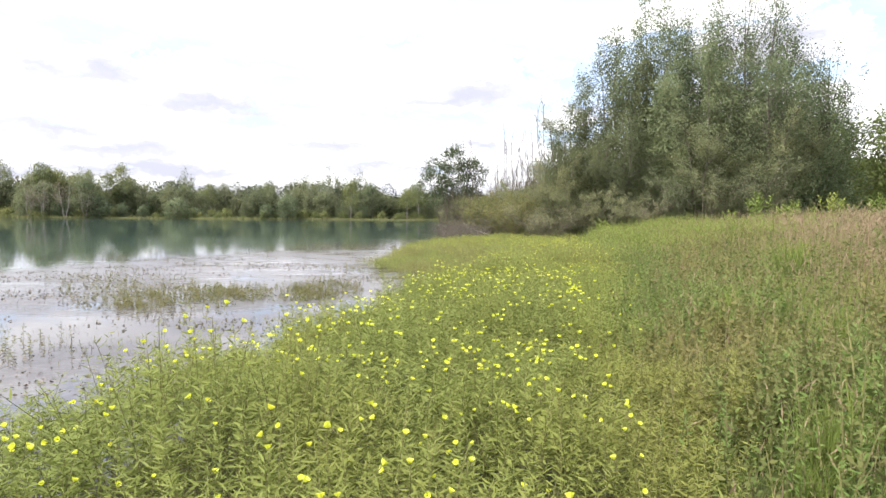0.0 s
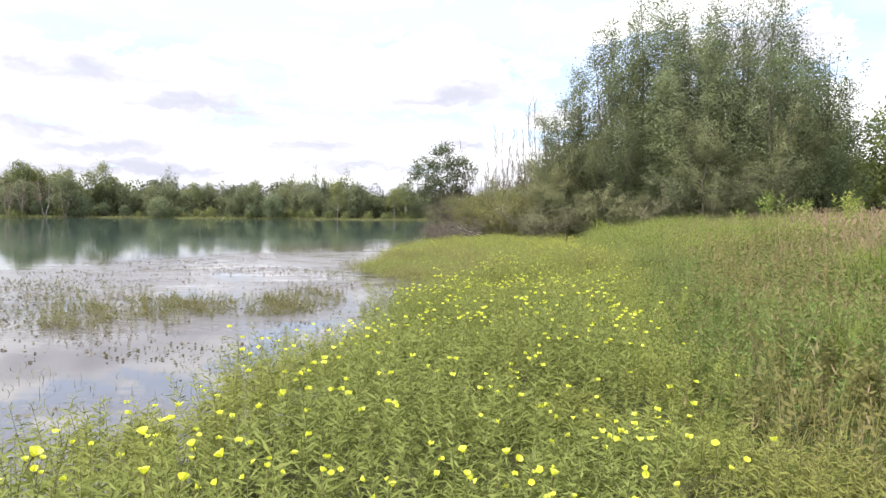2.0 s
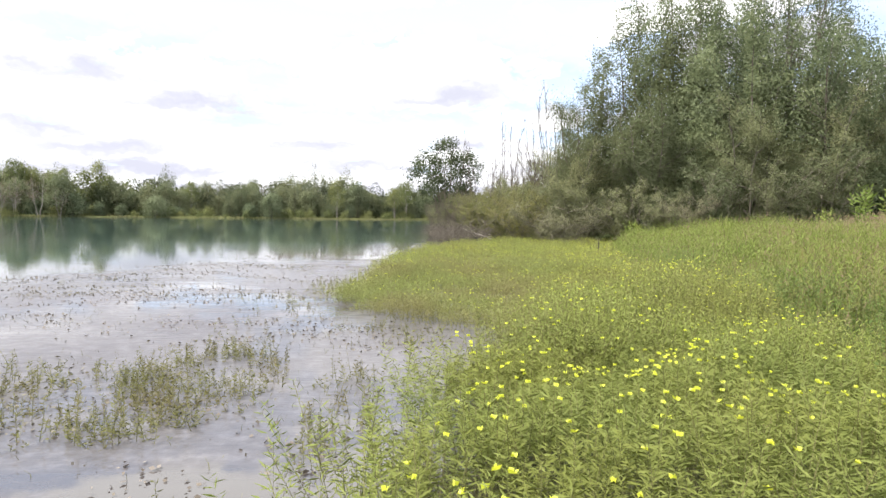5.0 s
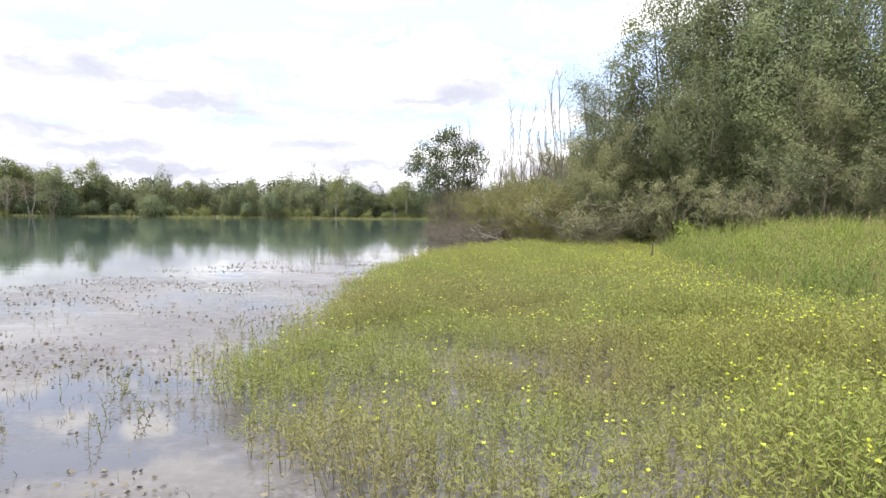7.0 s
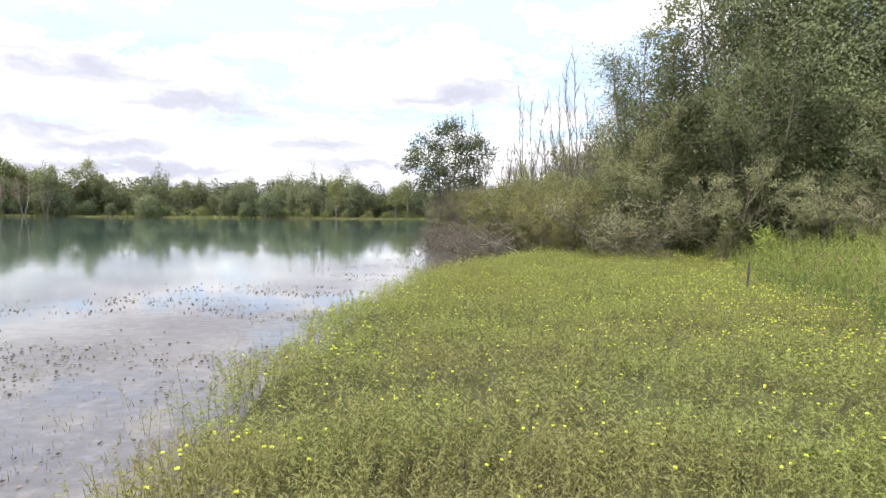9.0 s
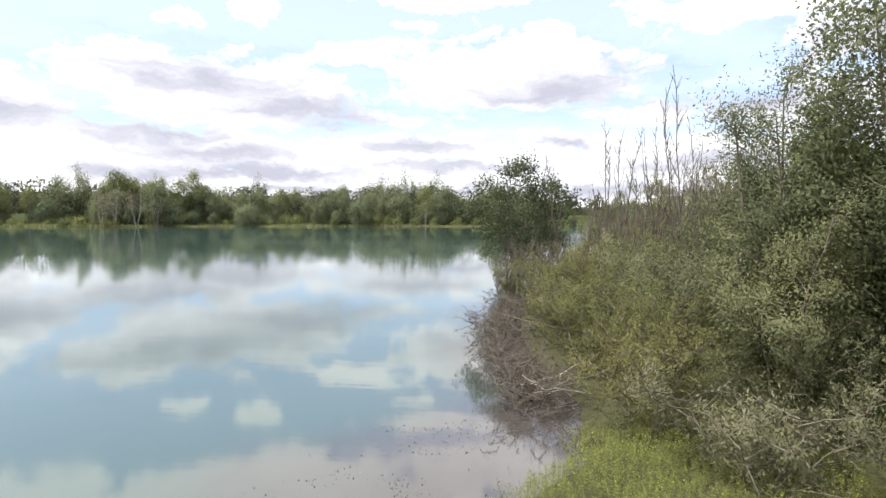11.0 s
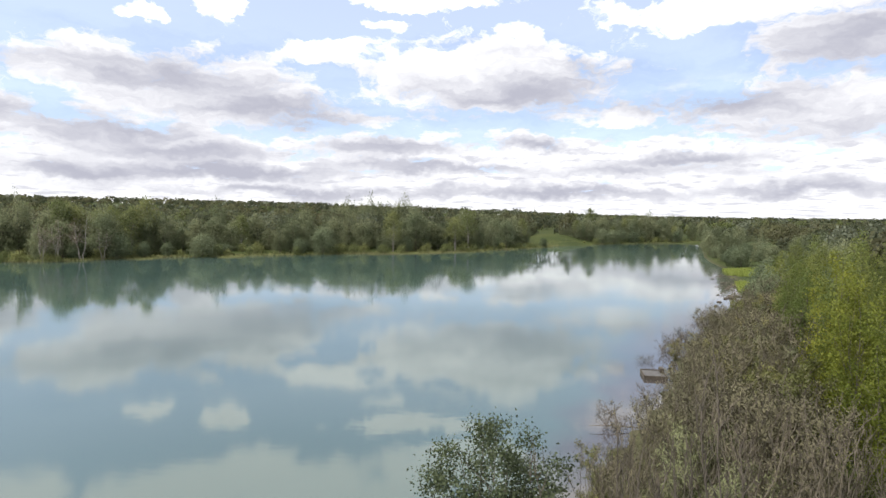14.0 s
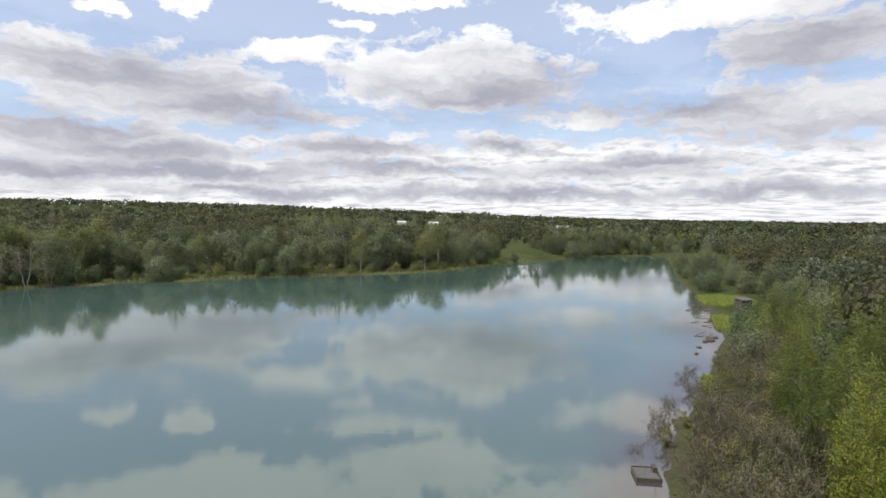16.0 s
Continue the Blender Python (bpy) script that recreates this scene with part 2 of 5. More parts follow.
def water_material():
    mat, nt, bsdf, out = material("lake_water")
    drift = noise_of(nt, 0.02, 3)
    depth = nt.nodes.new("ShaderNodeAttribute")
    depth.attribute_name = "shallow"
    silt = colours(nt, noise_of(nt, 0.8, 5, 0.6), [(0.3, (0.036, 0.031, 0.029)), (0.7, (0.062, 0.054, 0.052))])
    deep = (colours(nt, drift, [(0.35, (0.032, 0.064, 0.056)), (0.65, (0.048, 0.082, 0.076))]))
    nt.links.new(blend(nt, depth.outputs["Fac"], deep, silt), bsdf.inputs["Base Color"])
    bsdf.inputs["IOR"].default_value = 1.95
    calm = noise_of(nt, 0.045, 3, 0.5, (0.35, 1.6, 1))
    r = nt.nodes.new("ShaderNodeMapRange")
    nt.links.new(calm, r.inputs[0])
    r.inputs[1].default_value, r.inputs[2].default_value, r.inputs[3].default_value, r.inputs[4].default_value = 0.35, 0.7, 0.03, 0.08
    nt.links.new(r.outputs[0], bsdf.inputs["Roughness"])
    rip = noise_of(nt, 1.4, 3, 0.5, (0.5, 1.3, 1))
    bump(nt, bsdf, rip, 0.14, 0.012)
    # breezes ruffle the surface in long thin streaks
    gust = nt.nodes.new("ShaderNodeMapRange")
    gust.interpolation_type = "SMOOTHSTEP"
    nt.links.new(noise_of(nt, 0.05, 4, 0.55, (0.22, 1.5, 1)), gust.inputs[0])
    gust.inputs[1].default_value, gust.inputs[2].default_value, gust.inputs[3].default_value, gust.inputs[4].default_value = 0.58, 0.66, 0.14, 0.6
    nt.links.new(gust.outputs[0], bsdf.inputs["Normal"].links[0].from_node.inputs["Strength"])
    # a dull film of algae over the shallows, torn into patches
    film = nt.nodes.new("ShaderNodeAttribute")
    film.attribute_name = "algae"
    torn = nt.nodes.new("ShaderNodeMath")
    torn.operation = "ADD"
    nt.links.new(film.outputs["Fac"], torn.inputs[0])
    nt.links.new(noise_of(nt, 1.6, 7, 0.7, (0.45, 1.3, 1)), torn.inputs[1])
    cut = nt.nodes.new("ShaderNodeMapRange")
    cut.interpolation_type = "SMOOTHSTEP"
    nt.links.new(torn.outputs[0], cut.inputs[0])
    cut.inputs[1].default_value, cut.inputs[2].default_value, cut.inputs[4].default_value = 0.98, 1.28, 0.66
    scum = nt.nodes.new("ShaderNodeBsdfPrincipled")
    nt.links.new(colours(nt, noise_of(nt, 9, 6, 0.7), [(0.3, (0.055, 0.050, 0.053)), (0.52, (0.095, 0.089, 0.096)), (0.72, (0.17, 0.162, 0.178))]), scum.inputs["Base Color"])
    scum.inputs["Roughness"].default_value = 0.48
    bump(nt, scum, noise_of(nt, 11, 4, 0.6, (0.6, 1.4, 1)), 0.55, 0.02)
    mx = nt.nodes.new("ShaderNodeMixShader")
    nt.links.new(cut.outputs[0], mx.inputs[0])
    nt.links.new(bsdf.outputs[0], mx.inputs[1]), nt.links.new(scum.outputs[0], mx.inputs[2])
    nt.links.new(mx.outputs[0], out.inputs[0])
    return mat


M_GROUND, M_WATER = ground_material(), water_material()
M_PRIMROSE = leaf_material("primrose_leaf", (0.115, 0.150, 0.043), (0.195, 0.235, 0.066), (0.285, 0.325, 0.120), (0.215, 0.235, 0.061), 0.9)
M_BEDFAR = leaf_material("bed_leaf", (0.125, 0.162, 0.050), (0.196, 0.235, 0.073), (0.277, 0.314, 0.119), (0.217, 0.185, 0.088), 0.7)
M_BEDLUSH = leaf_material("lush_bed_leaf", (0.167, 0.201, 0.045), (0.256, 0.295, 0.076), (0.356, 0.395, 0.130), (0.245, 0.234, 0.070), 0.5)
M_EMERGENT = leaf_material("emergent_leaf", (0.085, 0.085, 0.040), (0.165, 0.165, 0.066), (0.235, 0.235, 0.095), (0.150, 0.115, 0.065), 2.5)
M_STEM = bark_material("reddish_stem", (0.085, 0.09, 0.03), (0.17, 0.155, 0.06), 20)
M_GRASS = leaf_material("meadow_grass", (0.090, 0.150, 0.030), (0.180, 0.240, 0.053), (0.300, 0.330, 0.105), (0.330, 0.270, 0.120), 0.35)
M_STRAW = leaf_material("dry_grass", (0.158, 0.116, 0.071), (0.237, 0.181, 0.116), (0.312, 0.250, 0.167), None, 1, 0.25)
M_MAPLE = leaf_material("maple_leaf", (0.09, 0.115, 0.035), (0.135, 0.165, 0.05), (0.19, 0.22, 0.08), (0.11, 0.13, 0.05), 0.5)
M_NETTLE = leaf_material("weed_leaf", (0.075, 0.128, 0.030), (0.150, 0.195, 0.053), (0.255, 0.255, 0.090), (0.255, 0.180, 0.090), 1.2)
M_BRAMBLE = leaf_material("bramble_leaf", (0.110, 0.130, 0.040), (0.190, 0.200, 0.070), (0.270, 0.265, 0.110), (0.190, 0.170, 0.075), 5.0)
M_LUSH = leaf_material("fresh_weed_leaf", (0.140, 0.180, 0.040), (0.200, 0.250, 0.060), (0.300, 0.350, 0.100))
M_POPLAR = leaf_material("poplar_leaf", (0.100, 0.128, 0.065), (0.152, 0.188, 0.096), (0.233, 0.266, 0.154), (0.117, 0.146, 0.086), 0.5)
M_WILLOW = leaf_material("grey_willow_leaf", (0.112, 0.129, 0.062), (0.173, 0.192, 0.098), (0.252, 0.274, 0.168), (0.129, 0.139, 0.062), 0.6)
M_SILVER = leaf_material("silver_willow_leaf", (0.152, 0.152, 0.085), (0.224, 0.221, 0.129), (0.306, 0.306, 0.195))
M_OLIVE = leaf_material("olive_shrub_leaf", (0.114, 0.124, 0.045), (0.175, 0.182, 0.065), (0.250, 0.253, 0.099), (0.147, 0.129, 0.059), 0.8)
M_ALDER = leaf_material("alder_leaf", (0.062, 0.078, 0.042), (0.095, 0.115, 0.060), (0.140, 0.165, 0.092))
M_YELLOW = leaf_material("young_poplar_leaf", (0.126, 0.141, 0.021), (0.189, 0.208, 0.031), (0.291, 0.305, 0.068), (0.116, 0.150, 0.034), 0.5)
M_DRY = leaf_material("withered_leaf", (0.095, 0.089, 0.052), (0.119, 0.112, 0.067), (0.149, 0.141, 0.087), None, 1, 0.2)
# far bank leaves paled and greyed: distance haze put into the colour
M_FAR = leaf_material("hazed_far_leaf", (0.136, 0.155, 0.092), (0.166, 0.192, 0.109), (0.202, 0.230, 0.136), (0.226, 0.230, 0.122), 0.07)
M_WOODS = leaf_material("woods_leaf", (0.050, 0.059, 0.037), (0.059, 0.070, 0.043), (0.074, 0.085, 0.051), (0.091, 0.096, 0.049), 0.11)
M_FAROLIVE = leaf_material("far_olive_leaf", (0.077, 0.077, 0.043), (0.090, 0.090, 0.050), (0.108, 0.108, 0.060), (0.126, 0.131, 0.060), 0.11)
M_FARGREY = leaf_material("far_grey_leaf", (0.102, 0.118, 0.083), (0.124, 0.141, 0.101), (0.155, 0.173, 0.125), (0.090, 0.105, 0.065), 0.11)
M_BARK = bark_material("grey_bark", (0.06, 0.052, 0.04), (0.14, 0.12, 0.095))
M_DEAD = bark_material("dead_bark", (0.062, 0.052, 0.041), (0.125, 0.107, 0.086), 12)
M_PALE = bark_material("pale_bark", (0.15, 0.135, 0.12), (0.30, 0.28, 0.25))
M_TWIG = bark_material("brown_twig", (0.078, 0.067, 0.049), (0.16, 0.137, 0.104), 12)
M_WET = bark_material("dark_wet_wood", (0.03, 0.025, 0.02), (0.085, 0.07, 0.055), 9)
M_DECK = bark_material("weathered_deck", (0.055, 0.053, 0.054), (0.11, 0.107, 0.108), 5)
M_DRIFT = bark_material("bleached_wood", (0.32, 0.29, 0.25), (0.55, 0.51, 0.46), 9)
M_YGREEN = leaf_material("green_poplar_leaf", (0.088, 0.118, 0.035), (0.142, 0.177, 0.050), (0.212, 0.248, 0.083), (0.177, 0.195, 0.053), 0.5)
M_FARFRESH = leaf_material("far_fresh_leaf", (0.114, 0.129, 0.045), (0.137, 0.151, 0.054), (0.164, 0.181, 0.067), (0.093, 0.112, 0.046), 0.11)
M_DEEPWEED = leaf_material("deep_weed_leaf", (0.098, 0.154, 0.042), (0.161, 0.224, 0.062), (0.259, 0.315, 0.112))
M_FARBANK = leaf_material("bank_grass_leaf", (0.15, 0.16, 0.065), (0.19, 0.2, 0.085), (0.24, 0.25, 0.115), (0.16, 0.15, 0.08), 0.1)
M_RUSSET = leaf_material("russet_leaf", (0.11, 0.08, 0.06), (0.15, 0.115, 0.085), (0.20, 0.16, 0.12))
M_BARN = bark_material("barn_wall", (0.42, 0.41, 0.39), (0.52, 0.51, 0.49), 0.4)
M_BARNROOF = bark_material("barn_roof", (0.35, 0.34, 0.34), (0.5, 0.5, 0.5), 0.4)
M_MAT = leaf_material("floating_weed", (0.09, 0.075, 0.055), (0.15, 0.13, 0.11), (0.22, 0.20, 0.18), (0.13, 0.13, 0.07), 0.5, 0.1, 0.5)


def petal_material():
    mat, nt, bsdf, out = material("yellow_petal")
    info = nt.nodes.new("ShaderNodeObjectInfo")
    n = noise_of(nt, 60, 2)
    c = colours(nt, info.outputs["Random"], [(0.0, (0.60, 0.66, 0.07)), (0.85, (0.72, 0.78, 0.12)), (1.0, (0.76, 0.64, 0.05))])
    nt.links.new(blend(nt, 0.25, c, colours(nt, n, [(0.3, (0.56, 0.56, 0.03)), (0.7, (0.82, 0.85, 0.10))])), bsdf.inputs["Base Color"])
    bsdf.inputs["Roughness"].default_value = 0.55
    tr = nt.nodes.new("ShaderNodeBsdfTranslucent")
    tr.inputs[0].default_value = (0.72, 0.74, 0.05, 1)
    mx = nt.nodes.new("ShaderNodeMixShader")
    mx.inputs[0].default_value = 0.35
    nt.links.new(bsdf.outputs[0], mx.inputs[1]), nt.links.new(tr.outputs[0], mx.inputs[2])
    nt.links.new(mx.outputs[0], out.inputs[0])
    return mat


M_PETAL = petal_material()

# ---- mesh helpers ----
RNG = np.random.default_rng(7)


def quads(name, V, F, mat, parent=None, smooth=False, normals=None):
    """One mesh object from an array of points and an array of four-cornered faces."""
    me = bpy.data.meshes.new(name)
    V, F = np.asarray(V, np.float32), np.asarray(F, np.int32)
    me.vertices.add(len(V))
    me.vertices.foreach_set("co", V.ravel())
    me.loops.add(F.size)
    me.loops.foreach_set("vertex_index", F.ravel())
    me.polygons.add(len(F))
    me.polygons.foreach_set("loop_start", np.arange(0, F.size, 4, dtype=np.int32))
    me.update(calc_edges=True)
    if smooth or normals is not None:
        me.polygons.foreach_set("use_smooth", np.ones(len(F), bool))
    if normals is not None:
        me.normals_split_custom_set_from_vertices(normals.astype(np.float32))
    me.materials.append(mat)
    ob = new(name, me)
    ob.parent = parent
    return ob


def part(name, bm, mat, parent, label=""):
    me = bpy.data.meshes.new(name)
    bm.to_mesh(me)
    bm.free()
    me.materials.append(mat)
    ob = new(name, me)
    ob.parent = parent
    return tagged(ob, label) if label else ob


def unit(v):
    return v / np.maximum(np.linalg.norm(v, axis=-1, keepdims=True), 1e-9)


class Heap:
    """Collects points and faces of many small pieces."""
    def __init__(self):
        self.v, self.f, self.n, self.nv = [], [], 0, []

    def add(self, V, F):
        self.v.append(np.asarray(V).reshape(-1, 3))
        self.f.append(np.asarray(F).reshape(-1, 4) + self.n)
        self.n += len(self.v[-1])

    def leaves(self, P, D, length, width, rng, lift=0.15, out=None, soft=0.6):
        """Diamond leaves from P along D, folded a little along the middle; out: the way the plant's surface faces, for soft shading."""
        n = len(P)
        D = unit(D)
        S = unit(np.cross(D, rng.normal(size=(n, 3))))
        U = np.cross(S, D)
        length, width = np.broadcast_to(length, n)[:, None], np.broadcast_to(width, n)[:, None]
        mid = P + D * length * 0.45 + U * length * lift
        if out is not None:
            turn = np.where((U * out).sum(1, keepdims=True) < 0, -1.0, 1.0)
            S, U = S * turn, U * turn
        V = np.stack([P, mid + S * width * 0.5, P + D * length, mid - S * width * 0.5], 1)
        self.add(V, np.arange(4 * n).reshape(n, 4))
        if out is not None:
            self.nv.append(np.repeat(unit(unit(out) * soft + U * (1 - soft)), 4, axis=0))

    def blades(self, P, lean, height, width, rng):
        """Grass blades: two faces each, bending over towards lean."""
        n = len(P)
        height, width = np.broadcast_to(height, n)[:, None], np.broadcast_to(width, n)[:, None]
        up = np.array([0, 0, 1.0])
        S = unit(np.cross(np.broadcast_to(up, (n, 3)), rng.normal(size=(n, 3)))) * width * 0.5
        mid = P + up * height * 0.6 + lean * height * 0.22
        tip = P + up * height * (1 - 0.25 * np.linalg.norm(lean, axis=1, keepdims=True)) + lean * height * 0.75
        V = np.stack([P - S, P + S, mid + S * 0.8, mid - S * 0.8, tip + S * 0.12, tip - S * 0.12], 1)
        i = np.arange(n)[:, None] * 6
        self.add(V, np.concatenate([i + [0, 1, 2, 3], i + [3, 2, 4, 5]], 0))

    def tube(self, P, R, k=5):
        P, R = np.asarray(P, float), np.asarray(R, float)
        T = unit(np.gradient(P, axis=0))
        ref = np.where(np.abs(T[:, 2:3]) > 0.9, [[1.0, 0, 0]], [[0, 0, 1.0]])
        A = unit(np.cross(T, ref))
        B = np.cross(T, A)
        ang = np.arange(k) / k * 2 * np.pi
        V = P[:, None] + R[:, None, None] * (A[:, None] * np.cos(ang)[None, :, None] + B[:, None] * np.sin(ang)[None, :, None])
        m, j = len(P), np.arange(k)
        F = [np.stack([i * k + j, i * k + (j + 1) % k, (i + 1) * k + (j + 1) % k, (i + 1) * k + j], 1) for i in range(m - 1)]
        self.add(V, np.concatenate(F))

    def make(self, name, mat, parent=None, smooth=False):
        V = np.concatenate(self.v)
        N = np.concatenate(self.nv) if self.nv else None
        return quads(name, V, np.concatenate(self.f), mat, parent, smooth, N if N is not None and len(N) == len(V) else None)


def fuzz(x, y, scale, seed=0.0):
    """Smooth value noise from sums of sines, about -1 to 1."""
    x, y = np.asarray(x) * scale + seed * 1.7, np.asarray(y) * scale - seed * 2.3
    return (np.sin(x * 1.3 + 1.7 * np.sin(y * 0.9)) + np.sin(y * 1.7 + 1.3 * np.sin(x * 1.1 + 2)) + 0.6 * np.sin(2.9 * x + 2.3 * y) + 0.5 * np.sin(4.1 * y - 3.3 * x + 1)) / 3.1


# ---- the lie of the land ----
SHORE = [(-2.2, -8), (-1.8, 0), (-1.65, 1.6), (-1.5, 2.4), (-1.2, 3.4), (-0.7, 4.4), (-0.5, 5.4), (-0.35, 6.8), (0.05, 7.9), (0.3, 9.0), (-0.1, 9.25), (-0.6, 9.6), (-1.2, 10.3), (-1.65, 11.4), (-1.4, 13.2),
         (-1.6, 15.2), (-1.4, 18), (-0.8, 20.6), (0.1, 23.3), (1.4, 25.6), (1.4, 28), (0.6, 31), (0.0, 36), (0.2, 41), (1.6, 46), (4, 52), (6, 58),
         (10, 66), (13.5, 75), (17, 86), (25, 99), (31, 113), (41, 134), (52, 170), (63, 225), (85, 300), (103, 366),
         (60, 344), (25, 307), (8, 277), (-13, 246), (-46, 225), (-73, 209), (-107, 187), (-118, 170), (-160, 148), (-260, 100), (-330, -60),
         (-240, -190), (-90, -150), (-20, -70), (-5, -25)]
FOOT_Y = [-30, 0, 3.3, 5.5, 7.3, 11, 16, 20, 24, 40, 60, 100]
FOOT_X = [0.4, 0.7, 1.0, 1.55, 2.1, 2.75, 3.35, 4.3, 5.5, 9, 16, 36]


def shore_distance(x, y):
    """Metres to the shore, positive on land."""
    x, y = np.asarray(x, float).ravel(), np.asarray(y, float).ravel()
    best, inside = np.full(len(x), 1e9), np.zeros(len(x), bool)
    for (ax, ay), (bx, by) in zip(SHORE, SHORE[1:] + SHORE[:1]):
        dx, dy = bx - ax, by - ay
        t = np.clip(((x - ax) * dx + (y - ay) * dy) / (dx * dx + dy * dy), 0, 1)
        best = np.minimum(best, np.hypot(x - ax - t * dx, y - ay - t * dy))
        cross = ((ay > y) != (by > y)) & (x < ax + (y - ay) * dx / (dy if dy else 1e-9))
        inside ^= cross
    return np.where(inside, -best, best)


def smooth(a, b, v):
    t = np.clip((v - a) / (b - a), 0, 1)
    return t * t * (3 - 2 * t)


def height(x, y):
    x, y = np.asarray(x, float).ravel(), np.asarray(y, float).ravel()
    sd = shore_distance(x, y)
    f = x - np.interp(y, FOOT_Y, FOOT_X)
    wet = np.exp(-((y - 11) / 2.2) ** 2) * np.exp(-((x - 0.2) / 1.3) ** 2)
    near = 0.03 + 0.02 * fuzz(x, y, 1.3) - 0.10 * wet + 0.24 * smooth(-0.05, 0.5, f) + np.interp(y, [6, 12], [0.58, 0.42]) * smooth(0.1, np.interp(y, [6, 12], [4.2, 3.2]), f) + 0.25 * smooth(4, 12, f) + 0.06 * fuzz(x, y, 0.6, 3) * smooth(0, 3, f)
    far = 0.02 + 1.0 * smooth(1, 14, sd) + 0.25 * fuzz(x, y, 0.06) * smooth(3, 20, sd)
    knoll = 4.5 * np.exp(-(((x - 22) / 16) ** 2 + ((y - 330) / 22) ** 2))
    hills = smooth(500, 3500, np.hypot(x, y)) * (14 + 10 * fuzz(x, y, 0.0011, 5))
    r = np.hypot(x, y) + 1
    hills = hills + 34 * smooth(500, 1800, r) * smooth(0.45, -0.6, x / r)
    home = smooth(60, 30, y) * smooth(-40, -20, y) * smooth(60, 25, x)
    land = near * home + (far + knoll * smooth(0, 12, sd) + hills) * (1 - home)
    bed = -0.03 - np.minimum(0.10 * -sd, 2.0)
    return np.where(sd > 0, np.maximum(land, np.where(wet > 0.3, -0.1, 0.0)) * smooth(-0.2, 0.6, sd) - 0.03 * smooth(0.6, 0, sd), bed)


def build_ground():
    def axis(lo, hi, step, ends):
        a = list(np.arange(lo, hi, step))
        s = step
        while a[-1] < ends[1]:
            s *= 1.14
            a.append(a[-1] + s)
        s = step
        while a[0] > ends[0]:
            s *= 1.14
            a.insert(0, a[0] - s)
        return np.array(a)
    xs, ys = axis(-6, 14, 0.22, (-4600, 4600)), axis(-2, 34, 0.26, (-4600, 4600))
    X, Y = np.meshgrid(xs, ys)
    V = np.stack([X.ravel(), Y.ravel(), height(X, Y)], 1)
    i = np.arange(len(ys) - 1)[:, None] * len(xs) + np.arange(len(xs) - 1)[None]
    F = np.stack([i, i + 1, i + len(xs) + 1, i + len(xs)], -1).reshape(-1, 4)
    tagged(quads("ground", V, F, M_GROUND, smooth=True), "grassy ground and muddy lake bed of a gravel-pit lake", "ground", kind="structure")
    xs, ys = axis(-12, 14, 0.5, (-420, 160)), axis(-2, 60, 0.7, (-220, 400))
    X, Y = np.meshgrid(xs, ys)
    V = np.stack([X.ravel(), Y.ravel(), 0 * X.ravel()], 1)
    i = np.arange(len(ys) - 1)[:, None] * len(xs) + np.arange(len(xs) - 1)[None]
    F = np.stack([i, i + 1, i + len(xs) + 1, i + len(xs)], -1).reshape(-1, 4)
    lake = quads("water", V, F, M_WATER, smooth=True)
    sd = shore_distance(X, Y)
    wide = np.interp(V[:, 1], [0, 16, 24, 32, 55, 75, 180, 400], [14, 9, 5, 2.5, 4, 7, 9, 3])
    shoal = smooth(-1.0, -0.15, sd / wide + 0.25 * fuzz(V[:, 0], V[:, 1], 0.5, 7)) * np.where(V[:, 0] < -12, 0.3, 1) * smooth(230, 160, V[:, 1])
    lake.data.attributes.new("shallow", "FLOAT", "POINT").data.foreach_set("value", shoal.astype(np.float32))
    edge = np.interp(V[:, 1], [2, 8, 13, 18, 22, 27, 30], [-10.5, -9, -7.4, -5.0, -3.0, -1.4, 0])
    weed = smooth(-1.5, 1.2, V[:, 0] - edge) * smooth(30, 25, V[:, 1]) * smooth(-8, 0, V[:, 1])
    weed = weed * (1 - 0.95 * np.exp(-((V[:, 1] - 5.2 - 0.25 * V[:, 0]) / 0.85) ** 2)) * (1 - 0.8 * smooth(16, 21, V[:, 1]))
    lake.data.attributes.new("algae", "FLOAT", "POINT").data.foreach_set("value", (weed * 0.72 + 0.22 * weed * fuzz(V[:, 0], V[:, 1], 0.7, 4)).astype(np.float32))
    tagged(lake, "calm turquoise lake water that mirrors the clouds", "water", kind="structure")


build_ground()

# ---- plants: trees and shrubs ----
def empty(name, x=0.0, y=0.0, z=0.0, rz=0.0):
    ob = new(name)
    ob.matrix_basis = pose(x, y, z, 0, 0, rz)
    return ob


def wander(rng, a, b, n, amount):
    """A slightly crooked line from a to b."""
    a, b = np.asarray(a, float), np.asarray(b, float)
    t = np.linspace(0, 1, n)[:, None]
    k = rng.normal(size=(n, 3)) * amount * np.linalg.norm(b - a)
    k[0] = 0
    return a + (b - a) * t + np.cumsum(k, 0) * 0.5


